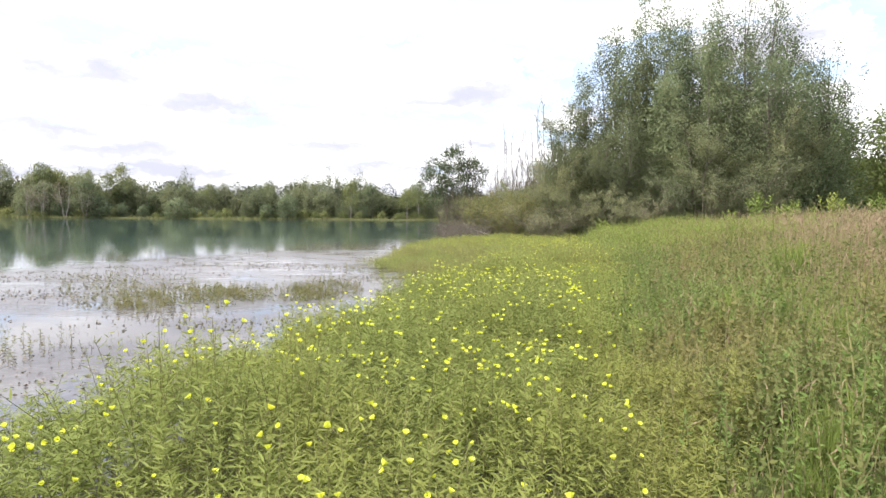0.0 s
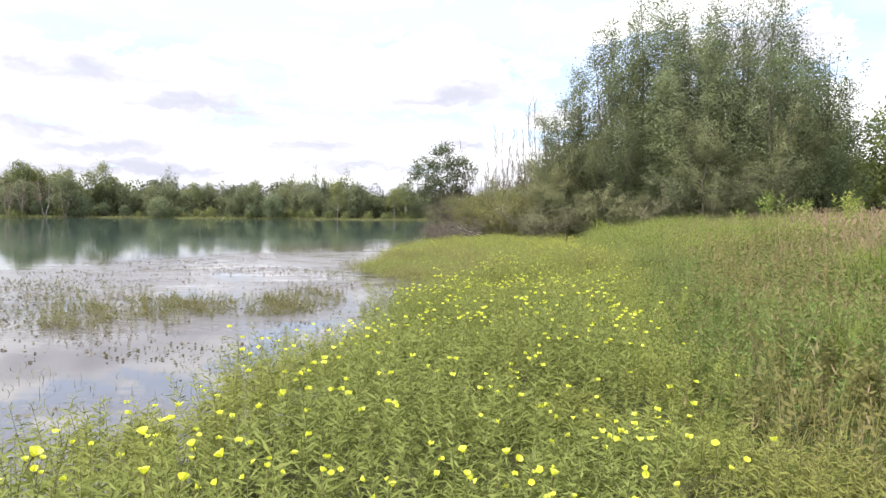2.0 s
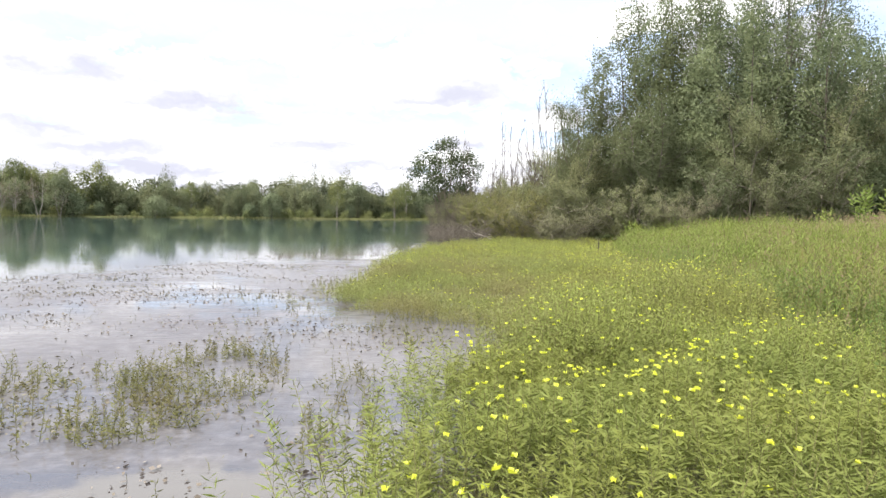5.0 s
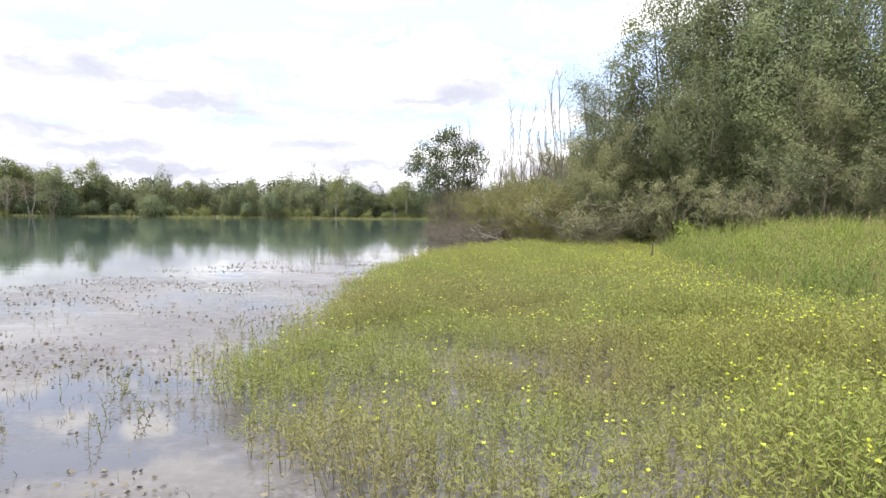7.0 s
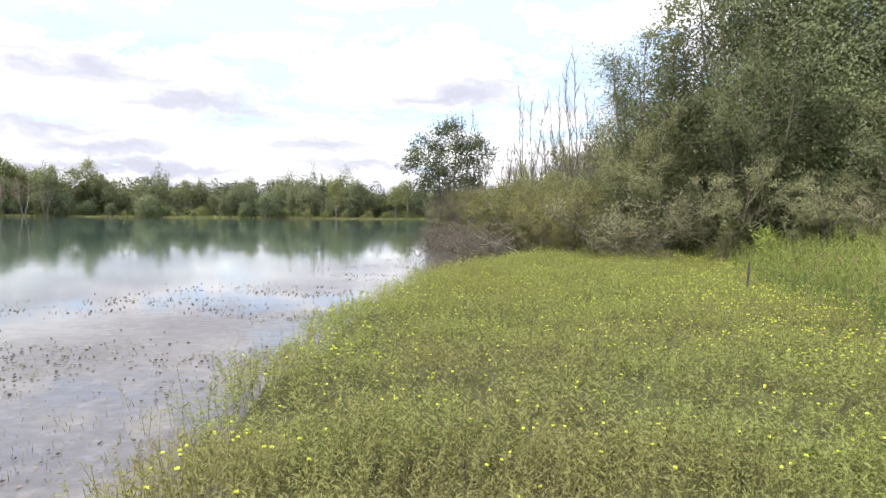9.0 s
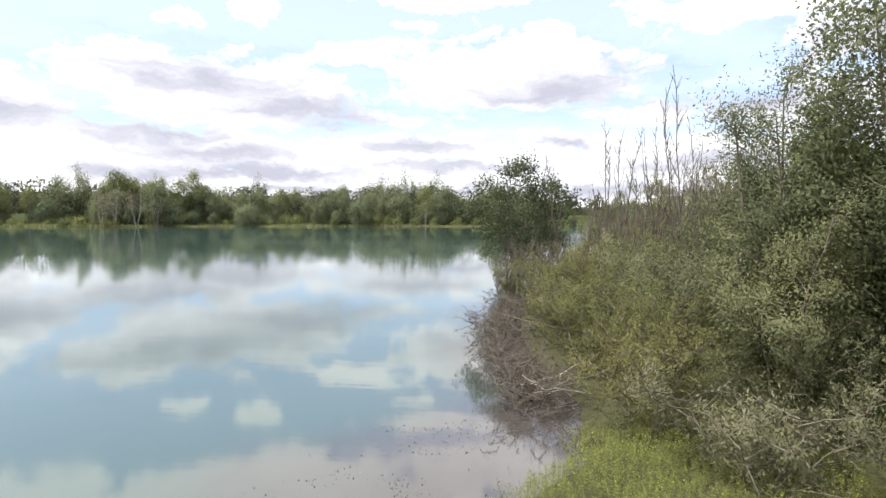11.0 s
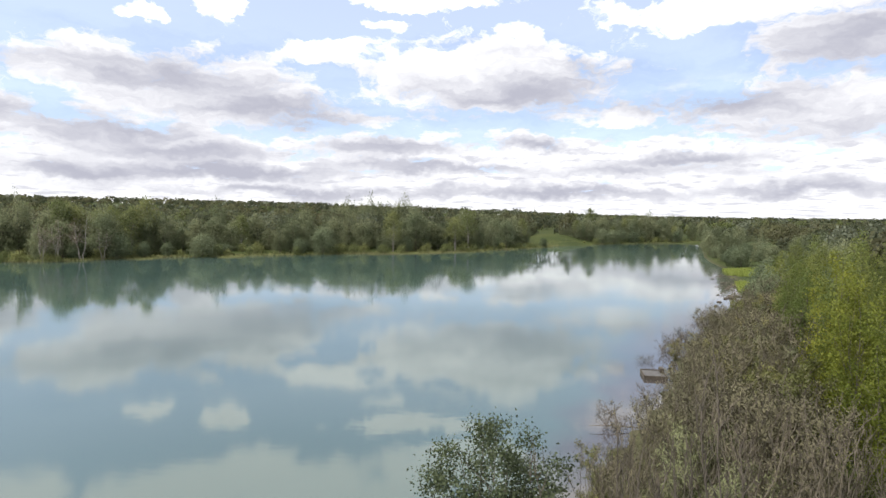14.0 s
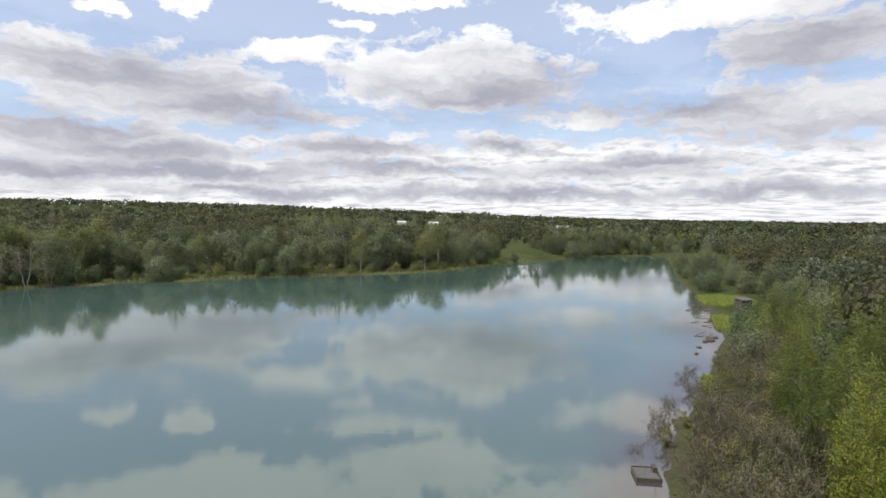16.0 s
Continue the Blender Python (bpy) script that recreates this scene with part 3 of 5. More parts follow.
def grow_tree(name, seed, tall, radius, crown_from, leaf, count, m_leaf, m_bark, stems=1, limbs=16, profile=0.0, trunk=0.14, ragged=0.35, upright=0.6, spread=0.35, droop=0.2, width=0.55, blunt=0.10, fluff=0.05, split=False):
    """A tree or many-stemmed shrub at the origin: tapered trunks with limbs and twigs, and leaves gathered round the twigs.
    profile 0: widest at the middle; 1: widest low; -1: widest high."""
    rng = np.random.default_rng(seed)
    crown, ob, wood = Heap(), empty(name), Heap()
    tips, weights = [], []
    for s in range(stems):
        ang = 2 * np.pi * (s + rng.random() * 0.7) / stems
        off = 0 if stems == 1 else radius * spread
        h = tall * (1 if s == 0 else rng.uniform(0.72, 1.0))
        top = (off * math.cos(ang) * 1.3, off * math.sin(ang) * 1.3, h * 0.96)
        base = (off * 0.25 * math.cos(ang), off * 0.25 * math.sin(ang), -0.15)
        P = wander(rng, base, top, 9, 0.035)
        r0 = trunk * (1 if stems == 1 else rng.uniform(0.45, 0.8))
        if split:
            wood = Heap()
        wood.tube(P, np.linspace(r0, r0 * 0.12, 9), 6)
        bole = wood.make("trunk", m_bark, ob, True) if split else None
        for i in range(max(3, limbs // stems)):
            if split:
                wood = Heap()
            f = crown_from + (0.98 - crown_from) * (i + rng.random()) / max(3, limbs // stems)
            start = np.array([np.interp(f, np.linspace(0, 1, 9), P[:, c]) for c in range(3)])
            rel = (f - crown_from) / (1 - crown_from)
            peak = 0.42 - 0.22 * profile
            wide = np.clip(1 - abs(rel - peak) / (1.05 - peak if rel > peak else peak + 0.55), blunt, 1) ** 0.7
            reach = radius * wide * rng.uniform(1 - ragged, 1 + ragged * 0.5) * (1 if stems == 1 else 0.75)
            b = rng.random() * 2 * np.pi
            end = start + np.array([math.cos(b) * reach, math.sin(b) * reach, reach * upright * rng.uniform(0.5, 1.3)])
            end[2] = min(end[2], tall * rng.uniform(0.96, 1.02))
            Q = wander(rng, start, end, 6, 0.05)
            r1 = r0 * (1 - f) * 0.5 + 0.012
            wood.tube(Q, np.linspace(r1, 0.006, 6), 4)
            for j in range(6):
                g = rng.uniform(0.25, 1.0)
                st = np.array([np.interp(g, np.linspace(0, 1, 6), Q[:, c]) for c in range(3)])
                en = st + unit(rng.normal(size=3) + [0, 0, 0.4 + 0.8 * max(0, upright - 1)]) * reach * rng.uniform(0.25, 0.5)
                en[2] = max(en[2], crown_from * tall * 0.5)
                R = wander(rng, st, en, 4, 0.06)
                wood.tube(R[[0, 3]], np.linspace(r1 * 0.4 + 0.003, 0.003, 2), 3)
                tips.append(R), weights.append(max(reach, 0.3))
            if split:
                wood.make("limb", m_bark, bole, True)
    tips = np.array(tips)
    weights = np.array(weights) / np.sum(weights)
    pick = rng.choice(len(tips), count, p=weights)
    g = rng.random((count, 1)) * 3
    i0 = np.minimum(g.astype(int), 2)[:, 0]
    fr = g[:, 0] - i0
    C = tips[pick, i0] * (1 - fr)[:, None] + tips[pick, i0 + 1] * fr[:, None]
    sigma = radius * fluff
    C = C + rng.normal(size=(count, 3)) * sigma * rng.uniform(0.3, 1.6, (count, 1))
    along = unit(tips[:, 3] - tips[:, 0])[pick]           # leaves point along their twig
    D = along * 1.1 + rng.normal(size=(count, 3)) * 0.6 + [0, 0, -droop]
    L = leaf * rng.uniform(0.65, 1.35, count)
    middle = np.array([0, 0, tall * 0.45])
    crown.leaves(C, D, L, L * width, rng, 0.15, unit((C - middle) / [radius, radius, tall * 0.5]) + unit(C - tips[pick, 0]) * 0.5 + [0, 0, 0.25], 0.88)
    if not split:
        wood.make("trunk", m_bark, ob, True)
    crown.make("crown", m_leaf, ob)
    return ob


def round_lobes(rng, tall, radius, base, n=14):
    """Billows of a broad crown: centre and half sizes of each."""
    out = []
    for i in range(n):
        f = (i + rng.random()) / n
        z = base + (tall - base) * (0.12 + 0.76 * f)
        reach = radius * 0.62 * math.sin(math.pi * min(1, 0.22 + 0.8 * f) ** 0.9) ** 0.6 * rng.uniform(0.6, 1.1)
        a = i * 2.4 + rng.normal() * 0.4
        r = radius * rng.uniform(0.30, 0.46)
        out.append((math.cos(a) * reach, math.sin(a) * reach, min(z, tall - r * 0.8), r, r, r * rng.uniform(0.75, 1.0)))
    return np.array(out)


def plume_lobes(rng, tall, radius, base, n=9):
    """Upright plumes of a poplar crown: chains of billows that taper to a tip."""
    out = []
    for i in range(n):
        d = radius * (0.1 + 0.74 * math.sqrt((i + 0.2) / n))
        a = i * 2.4 + rng.normal() * 0.3
        top = tall * (1.0 - 0.34 * (d / radius) ** 2) * rng.uniform(0.84, 1.0)
        low = base + (0.0 if i > n // 2 else 0.12 * tall) * rng.random()
        r = radius * rng.uniform(0.34, 0.48)
        for j in range(7):
            f = (j + 0.5) / 7
            rr = r * (1.0 - 0.58 * f ** 1.5) * rng.uniform(0.75, 1.15)
            b = rng.uniform(0, 6.28)
            lean = 1.0 + 0.15 * f
            out.append((math.cos(a) * d * lean + math.cos(b) * r * 0.4, math.sin(a) * d * lean + math.sin(b) * r * 0.4, low + (top - low) * f, rr, rr, (top - low) / 7 * rng.uniform(0.6, 0.95)))
    return np.array(out)


def lobed_tree(name, seed, tall, lobes, leaf, count, m_leaf, m_bark, trunk=0.2, stems=1, width=0.65, split=False, soft=0.8, hollow=0.5, bunch=5):
    """A tree whose crown is made of leafy billows, each on its own limb."""
    rng = np.random.default_rng(seed)
    ob, wood, crown = empty(name), Heap(), Heap()
    tops = lobes[np.argsort(-(lobes[:, 2] + lobes[:, 5]))[:stems]]
    for k in range(stems):
        end = tops[k, :3]
        P = wander(rng, (tops[k, 0] * 0.25, tops[k, 1] * 0.25, -0.3), end, 7, 0.02)
        wood.tube(P, trunk * np.linspace(1, 0.2, 7) ** 1.5, 6)
    bole = wood.make("trunk", m_bark, ob, True) if split else None
    for c in lobes:
        if split:
            wood = Heap()
        f = min(0.95, max(0.04, c[2] / tall - 0.12))      # where the limb leaves the trunk
        st = np.array([np.interp(f, np.linspace(0, 1, 7), P[:, j]) for j in range(3)])
        wood.tube(wander(rng, st, c[:3], 4, 0.03), np.linspace(trunk * 0.25, 0.012, 4) * (1.1 - 0.7 * f), 4)
        if split:
            wood.make("limb", m_bark, bole, True)
    if not split:
        wood.make("trunk", m_bark, ob, True)
    w = lobes[:, 3] * lobes[:, 5]
    full, count = count, max(20, count // bunch)          # leaves hang in bunches
    i = rng.choice(len(lobes), count, p=w / w.sum())
    d = unit(rng.normal(size=(count, 3)))
    bump3 = 1 + 0.15 * np.sin(d[:, 0] * 5 + i) * np.sin(d[:, 1] * 6 + 2 * i) + 0.12 * np.sin(d[:, 2] * 11 + i * 3)
    rr = (hollow + (1.04 - hollow) * rng.random(count) ** 0.6) * bump3
    C = lobes[i, :3] + d * rr[:, None] * lobes[i, 3:]
    out = unit(d / lobes[i, 3:]) + unit(C - [0, 0, tall * 0.4]) * 0.4 + [0, 0, 0.2]
    pick = rng.integers(0, count, full)
    C, out, count = C[pick] + rng.normal(size=(full, 3)) * leaf * 1.5, out[pick], full
    k = C[:, 2] > 0.05
    L = leaf * rng.uniform(0.65, 1.35, count)
    crown.leaves(C[k], rng.normal(size=(k.sum(), 3)) + [0, 0, -0.1], L[k], L[k] * width, rng, 0.15, out[k], soft)
    crown.make("crown", m_leaf, ob)
    return ob


def stand(ob, x, y, rz=0.0, s=1.0, sz=None, sink=0.05):
    """Put a thing on the ground."""
    ob.matrix_basis = pose(x, y, float(height(x, y)[0]) - sink, 0, 0, rz)
    ob.scale = (s, s, sz or s)
    return ob


def again(ob, x, y, rz, s=1.0, sz=None, sink=0.05, label=""):
    """A copy of a thing on the ground at another place, turned and scaled."""
    o = copy_thing(ob, pose(x, y, float(height(x, y)[0]) - sink, 0, 0, rz))
    o.scale = (s, s, sz or s)
    return tagged(o, label) if label else o


# the big trees at the end of the meadow
def big_trees():
    lab = "tall bushy poplar tree with dense grey-green leaves"
    for k, (x, y, h, r, n) in enumerate([
            (9.8, 28.8, 12.2, 2.2, 30000), (12.0, 29.6, 11.6, 2.0, 24000), (14.2, 28.8, 12.6, 2.1, 26000), (16.0, 30.2, 11.0, 1.8, 20000), (17.3, 28.8, 9.4, 1.6, 14000),
            (7.8, 28.4, 10.3, 1.8, 23000), (10.9, 26.4, 8.4, 2.1, 20000), (13.6, 26.6, 8.0, 2.1, 16000), (16.0, 27.4, 7.2, 1.8, 14000)]):
        loose = k in (2, 3, 4)                            # open crowns with sky between the plumes
        lobes = plume_lobes(np.random.default_rng(60 + k), h, r * 1.15, 0.2, 12 if loose else 9)
        if loose:
            lobes[:, 3:5] *= 0.52
        else:
            lobes[:, 3:5] *= 1.04
        t = lobed_tree("poplar_tree", 30 + k, h, lobes, 0.088, int(n * (1.15 if loose else 2.0)), M_WILLOW if k == 5 else M_POPLAR, M_BARK, 0.10, 3, 0.6, True, 0.85, 0.35, 9)
        tagged(stand(t, x, y, 40 * k), lab, "tree", "poplars at the end of the meadow")
    t = grow_tree("willow_tree", 41, 6.9, 1.9, 0.06, 0.075, 46000, M_WILLOW, M_BARK, 5, 60, 0.2, 0.11, 0.45, 0.8, 0.35, 0.3, 0.32, 0.2, 0.12, True)
    tagged(stand(t, 5.7, 29.4), "silvery grey willow tree beside the poplars", "tree")
    a = grow_tree("willow_tree", 43, 6.0, 2.0, 0.04, 0.08, 24000, M_WILLOW, M_BARK, 4, 36, 0.3, 0.09, 0.45, 0.7, 0.4, 0.3, 0.32, 0.1, 0.10, True)
    tagged(stand(a, 7.0, 25.4), "bushy grey-green willow in front of the poplars", "tree")
    again(a, 10.0, 24.2, 120, 0.85)
    again(a, 13.6, 25.0, 200, 0.9)
    again(a, 4.9, 27.2, 250, 0.75)
    far = lobed_tree("maple_tree", 47, 6.4, round_lobes(np.random.default_rng(47), 6.4, 3.3, 0.2, 16), 0.17, 9000, M_MAPLE, M_BARK, 0.1, 2)
    tagged(stand(far, 24.5, 33), "fresh green bushy tree at the edge of the meadow", "tree", "green trees behind the meadow")
    for x, y, rz, s in [(29, 36, 50, 1.0), (34, 33, 120, 0.95), (26, 42, 200, 1.15), (22, 36, 280, 0.9), (40, 30, 10, 1.0), (46, 24, 80, 1.1)]:
        again(far, x, y, rz, s)


# the thicket along the shore
def thicket():
    def pair(seed, tall, radius, leaf, near, away, mat, stems, limbs, label, upright, spread, droop):
        """The same shrub finely built for the near thicket and more simply for the far one."""
        a = grow_tree("shrub", seed, tall, radius, 0.0, leaf, near, mat, M_TWIG, stems, limbs, 0.4, 0.022, 0.45, upright, spread, droop, 0.3)
        b = grow_tree("shrub", seed + 5, tall, radius, 0.0, leaf * 1.25, int(away * 1.6), mat, M_TWIG, max(4, stems // 2), limbs // 2, 0.4, 0.016, 0.45, upright, spread, droop, 0.4)
        return [tagged(o, label, "shrub", "shrubs of the shore thicket") for o in (a, b)]
    kinds = {"o": pair(61, 2.6, 1.5, 0.07, 10000, 3200, M_OLIVE, 7, 49, "olive green feathery shrub at the water's edge", 0.9, 0.5, 0.0),
             "g": pair(62, 2.8, 1.5, 0.07, 10000, 3200, M_WILLOW, 6, 48, "grey-green willow shrub with narrow leaves", 0.8, 0.45, 0.1),
             "d": pair(63, 2.9, 1.25, 0.05, 4200, 2200, M_DRY, 18, 72, "brown withered shrub of thin bare stems", 3.2, 0.75, 0.0)}
    brush = grow_tree("brush", 69, 1.3, 0.9, 0.0, 0.035, 220, M_DRY, M_DEAD, 14, 56, 0.4, 0.012, 0.5, 0.7, 0.8, 0.0, 0.3)
    tagged(brush, "low brown brush of dead twigs standing in the water", "brush", "brush in the shallows")
    used = set()
    plan = [("o", 2.6, 26.6, 0.75), ("o", 3.4, 29.0, 0.85), ("o", 2.2, 30.5, 0.85), ("g", 5.3, 26.6, 0.7), ("g", 5.9, 24.2, 0.75), ("g", 6.6, 22.4, 0.6),
            ("g", 8.2, 22.6, 0.85), ("g", 9.6, 22.0, 0.7), ("g", 11.5, 22.3, 0.9), ("g", 3.9, 31.4, 1.0), ("o", 1.8, 33.4, 0.95), ("g", 3.6, 34.5, 1.05),
            ("o", 1.4, 37.0, 0.9), ("d", 1.0, 40.5, 0.9), ("d", 0.6, 43.4, 0.9), ("d", -0.5, 43.2, 0.7), ("d", 0.1, 42.2, 0.75), ("g", -0.4, 42.4, 0.6), ("o", 2.6, 38.0, 1.0), ("o", 3.8, 38.2, 1.15), ("g", 5.2, 35.0, 1.15), ("o", 2.0, 44.5, 0.9),
            ("g", 5.2, 40.6, 1.2), ("g", 7.0, 38.0, 1.2), ("o", 4.0, 45.0, 1.1), ("o", 6.6, 44.0, 1.2), ("d", 5.6, 48.6, 1.1), ("o", 4.9, 53.0, 0.85), ("g", 8.6, 42.4, 1.3),
            ("d", 7.8, 50.0, 1.2), ("o", 7.4, 57.4, 0.95), ("d", 8.8, 54.6, 1.25), ("d", 10.4, 47.6, 1.3), ("o", 10.0, 62.0, 1.0), ("d", 11.0, 59.2, 1.3), ("o", 12.0, 66.4, 1.0),
            ("d", 13.4, 63.0, 1.35), ("d", 11.8, 53.4, 1.35), ("d", 14.4, 69.0, 1.2), ("g", 13.8, 58.4, 1.3), ("o", 15.4, 74.0, 1.0), ("d", 16.6, 71.6, 1.4), ("d", 17.4, 78.0, 1.4),
            ("o", 19.2, 82.4, 0.8), ("d", 21.6, 84.0, 1.4), ("d", 20.6, 78.6, 1.5), ("o", 23.8, 90.4, 0.8), ("d", 26.8, 92.0, 1.4), ("o", 28.6, 97.0, 0.9), ("d", 31.4, 100.0, 1.5),
            ("g", 6.2, 31.6, 1.2), ("g", 8.4, 34.0, 1.3), ("g", 10.4, 32.4, 1.2), ("o", 9.4, 36.8, 1.3), ("g", 12.4, 34.6, 1.3), ("d", 11.4, 39.0, 1.5), ("g", 10.4, 42.6, 1.4), ("o", 13.4, 41.6, 1.4), ("g", 14.0, 37.6, 1.4), ("d", 12.8, 46.2, 1.5), ("o", 8.2, 30.8, 1.1), ("g", 17.2, 65.6, 1.4), ("d", 19.6, 72.6, 1.5), ("g", 7.6, 46.6, 1.2), ("g", 9.8, 51.4, 1.3)]
    rng = np.random.default_rng(19)
    for y in np.arange(46, 108, 2.6):                     # the thicket goes on along the right shore
        edge = np.interp(y, [41, 46, 52, 58, 66, 75, 86, 99, 113], [0.2, 1.6, 4, 6, 10, 13.5, 17, 25, 31])
        for off in (1.2, 3.6, 6.0, 8.6):
            x, yy = edge + off + (1.8 if y > 80 else 0) + rng.uniform(-0.7, 0.7), y + rng.uniform(-1, 1)
            plan.append(("ogdodoo"[int(rng.integers(7))] if off < 2 else "ddgdodd"[int(rng.integers(7))], x, yy, (0.62 if off < 2 else 1.0 + 0.09 * off) * rng.uniform(0.85, 1.15)))
    for i, (k, x, y, s) in enumerate(plan):
        edge = np.interp(y, [52, 58, 66, 75, 86], [4, 6, 10, 13.5, 17])
        if 54 < y < 80 and x < edge + 3.2:                # the open strip beside the boat
            x += 2.4
        rz = (i * 77) % 360
        far = int(y > 47)
        if (k, far) in used:
            again(kinds[k][far], x, y, rz, s * 1.05, s * (0.9 + 0.25 * ((i * 37) % 10) / 10))
        else:
            used.add((k, far))
            stand(kinds[k][far], x, y, rz, s)
    stand(brush, 0.8, 28.4)
    rng = np.random.default_rng(23)
    for i in range(16):
        y = 27.4 + 0.9 * i + rng.uniform(-0.3, 0.3)
        x = np.interp(y, [27, 28, 31, 36, 41], [1.2, 1.3, 0.5, 0.0, 0.2]) - rng.uniform(-0.3, 0.9)
        s = rng.uniform(0.6, 1.1)
        again(brush, x, y, i * 67, s, s * 0.7, 0.05)
    for i in range(18):
        y = 62 + 2.6 * i + rng.uniform(-1, 1)
        x = np.interp(y, [58, 66, 75, 86, 99, 113], [6, 10, 13.5, 17, 25, 31]) - rng.uniform(-0.4, 2.2)
        s = rng.uniform(0.7, 1.4)
        if math.hypot(x - 12.7, y - 74.4) < 3.2 or 68 < y < 74:
            continue
        again(brush, x, y, i * 41, s, s, 0.05)
    r = np.random.default_rng(64)
    lobes = []
    for i in range(11):                                   # leafy clumps on a fan of leaning stems
        b, out = i * 2.4, 0.35 + 1.95 * math.sqrt(i / 11)
        top = 6.3 - 0.55 * out ** 1.4 * r.uniform(0.8, 1.2)
        for f in (1.0, 0.82, 0.62, 0.44) if i % 3 == 0 else (1.0, 0.82, 0.62):
            q = r.uniform(0.34, 0.58) * (1.2 - 0.25 * f)
            lobes.append((math.cos(b) * out * (0.55 + 0.45 * f) + r.normal() * 0.2, math.sin(b) * out * (0.55 + 0.45 * f) + r.normal() * 0.2, top * f, q, q, q * 0.8))
    bush = lobed_tree("alder_tree", 64, 6.3, np.array(lobes), 0.11, 13000, M_ALDER, M_BARK, 0.075, 7, 0.6, True, 0.75, 0.2, 6)
    tagged(stand(bush, 0.0, 43.6, 0, 1.0), "small dark green tree leaning over the water", "tree")
    silver = grow_tree("silver_shrub", 65, 1.6, 1.75, 0.1, 0.065, 9500, M_SILVER, M_TWIG, 7, 49, 0.2, 0.025, 0.45, 0.35, 0.6, -0.2, 0.3)
    tagged(stand(silver, 3.9, 25.2, 0, 1.0, 1.0), "pale silvery willow shrub at the edge of the reed bed", "shrub")
    again(silver, 7.2, 22.3, 130, 0.55, 0.8)


def bare_saplings():
    """Leafless poles that stand out of the thicket."""
    rng = np.random.default_rng(77)
    src = []
    for v in range(4):
        wood = Heap()
        P = wander(rng, (0, 0, -0.1), (rng.normal() * 0.35, rng.normal() * 0.35, 6.0), 10, 0.02)
        P[:, 0] += (0.25, -0.5, 0.8, 0.1)[v] * np.linspace(0, 1, 10) ** 2
        wood.tube(P, np.linspace(0.026, 0.008, 10), 5)
        for i in range(28):
            f = rng.uniform(0.25, 0.97)
            st = np.array([np.interp(f, np.linspace(0, 1, 10), P[:, c]) for c in range(3)])
            b = rng.random() * 6.28
            ln = rng.uniform(0.3, 1.5) * (1.15 - f)
            Q = wander(rng, st, st + np.array([math.cos(b) * 0.45, math.sin(b) * 0.45, 1.0]) * ln, 4, 0.05)
            wood.tube(Q, np.linspace(0.012, 0.005, 4), 3)
        ob = wood.make("bare_sapling", M_DEAD, None, True)
        src.append(tagged(ob, "leafless dead sapling rising from the thicket", "sapling", "dead saplings"))
    spots = [(4.0, 41.0, 1.14), (5.6, 41.2, 1.18), (6.3, 41.0, 1.5), (5.1, 41.6, 1.02), (6.1, 41.6, 1.46), (5.4, 40.4, 1.08), (6.8, 40.6, 1.16), (1.8, 41.4, 1.08), (1.5, 42.4, 0.98),
             (2.2, 42.6, 1.0), (3.6, 41.2, 1.2), (6.6, 41.8, 1.3), (7.4, 41.4, 0.98), (4.6, 42.4, 0.95), (6.2, 44.0, 0.95), (5.4, 38.6, 0.9), (3.0, 39.6, 0.75), (6.8, 48.0, 0.9), (8.0, 52.0, 0.85),
             (9.4, 55.0, 0.85), (10.8, 57.0, 0.8), (12.6, 62.0, 0.8), (14.6, 70.0, 0.75), (14.0, 74.0, 0.6), (3.6, 50.0, 0.55), (9.6, 49.0, 0.9), (7.4, 43.0, 0.95), (11.6, 64.6, 0.7), (15.2, 77.0, 0.5),
             (13.6, 76.6, 0.45), (16.0, 81.0, 0.5), (7.9, 45.4, 0.9), (8.9, 46.4, 0.85), (10.2, 52.0, 0.9), (4.8, 46.6, 0.8), (5.9, 52.0, 0.7)]
    spots += [(2.6 + 0.45 * i, 40.4 + (i * 37 % 10) * 0.22, 0.8 + (i * 53 % 10) * 0.045) for i in range(10)]
    for i in range(70):                                   # thinner bare stems all through the thicket
        y = rng.uniform(35, 62)
        spots.append((np.interp(y, [35, 41, 46, 52, 58, 66], [2.2, 2.4, 3.4, 5.6, 8, 12]) + 6.5 * rng.random() ** 1.3, y, rng.uniform(0.42, 0.74)))
    for i, (x, y, s) in enumerate(spots):
        if i < 4:
            stand(src[i], x, y, i * 60, s)
        else:
            again(src[i % 4], x, y, (i * 83) % 360, s)


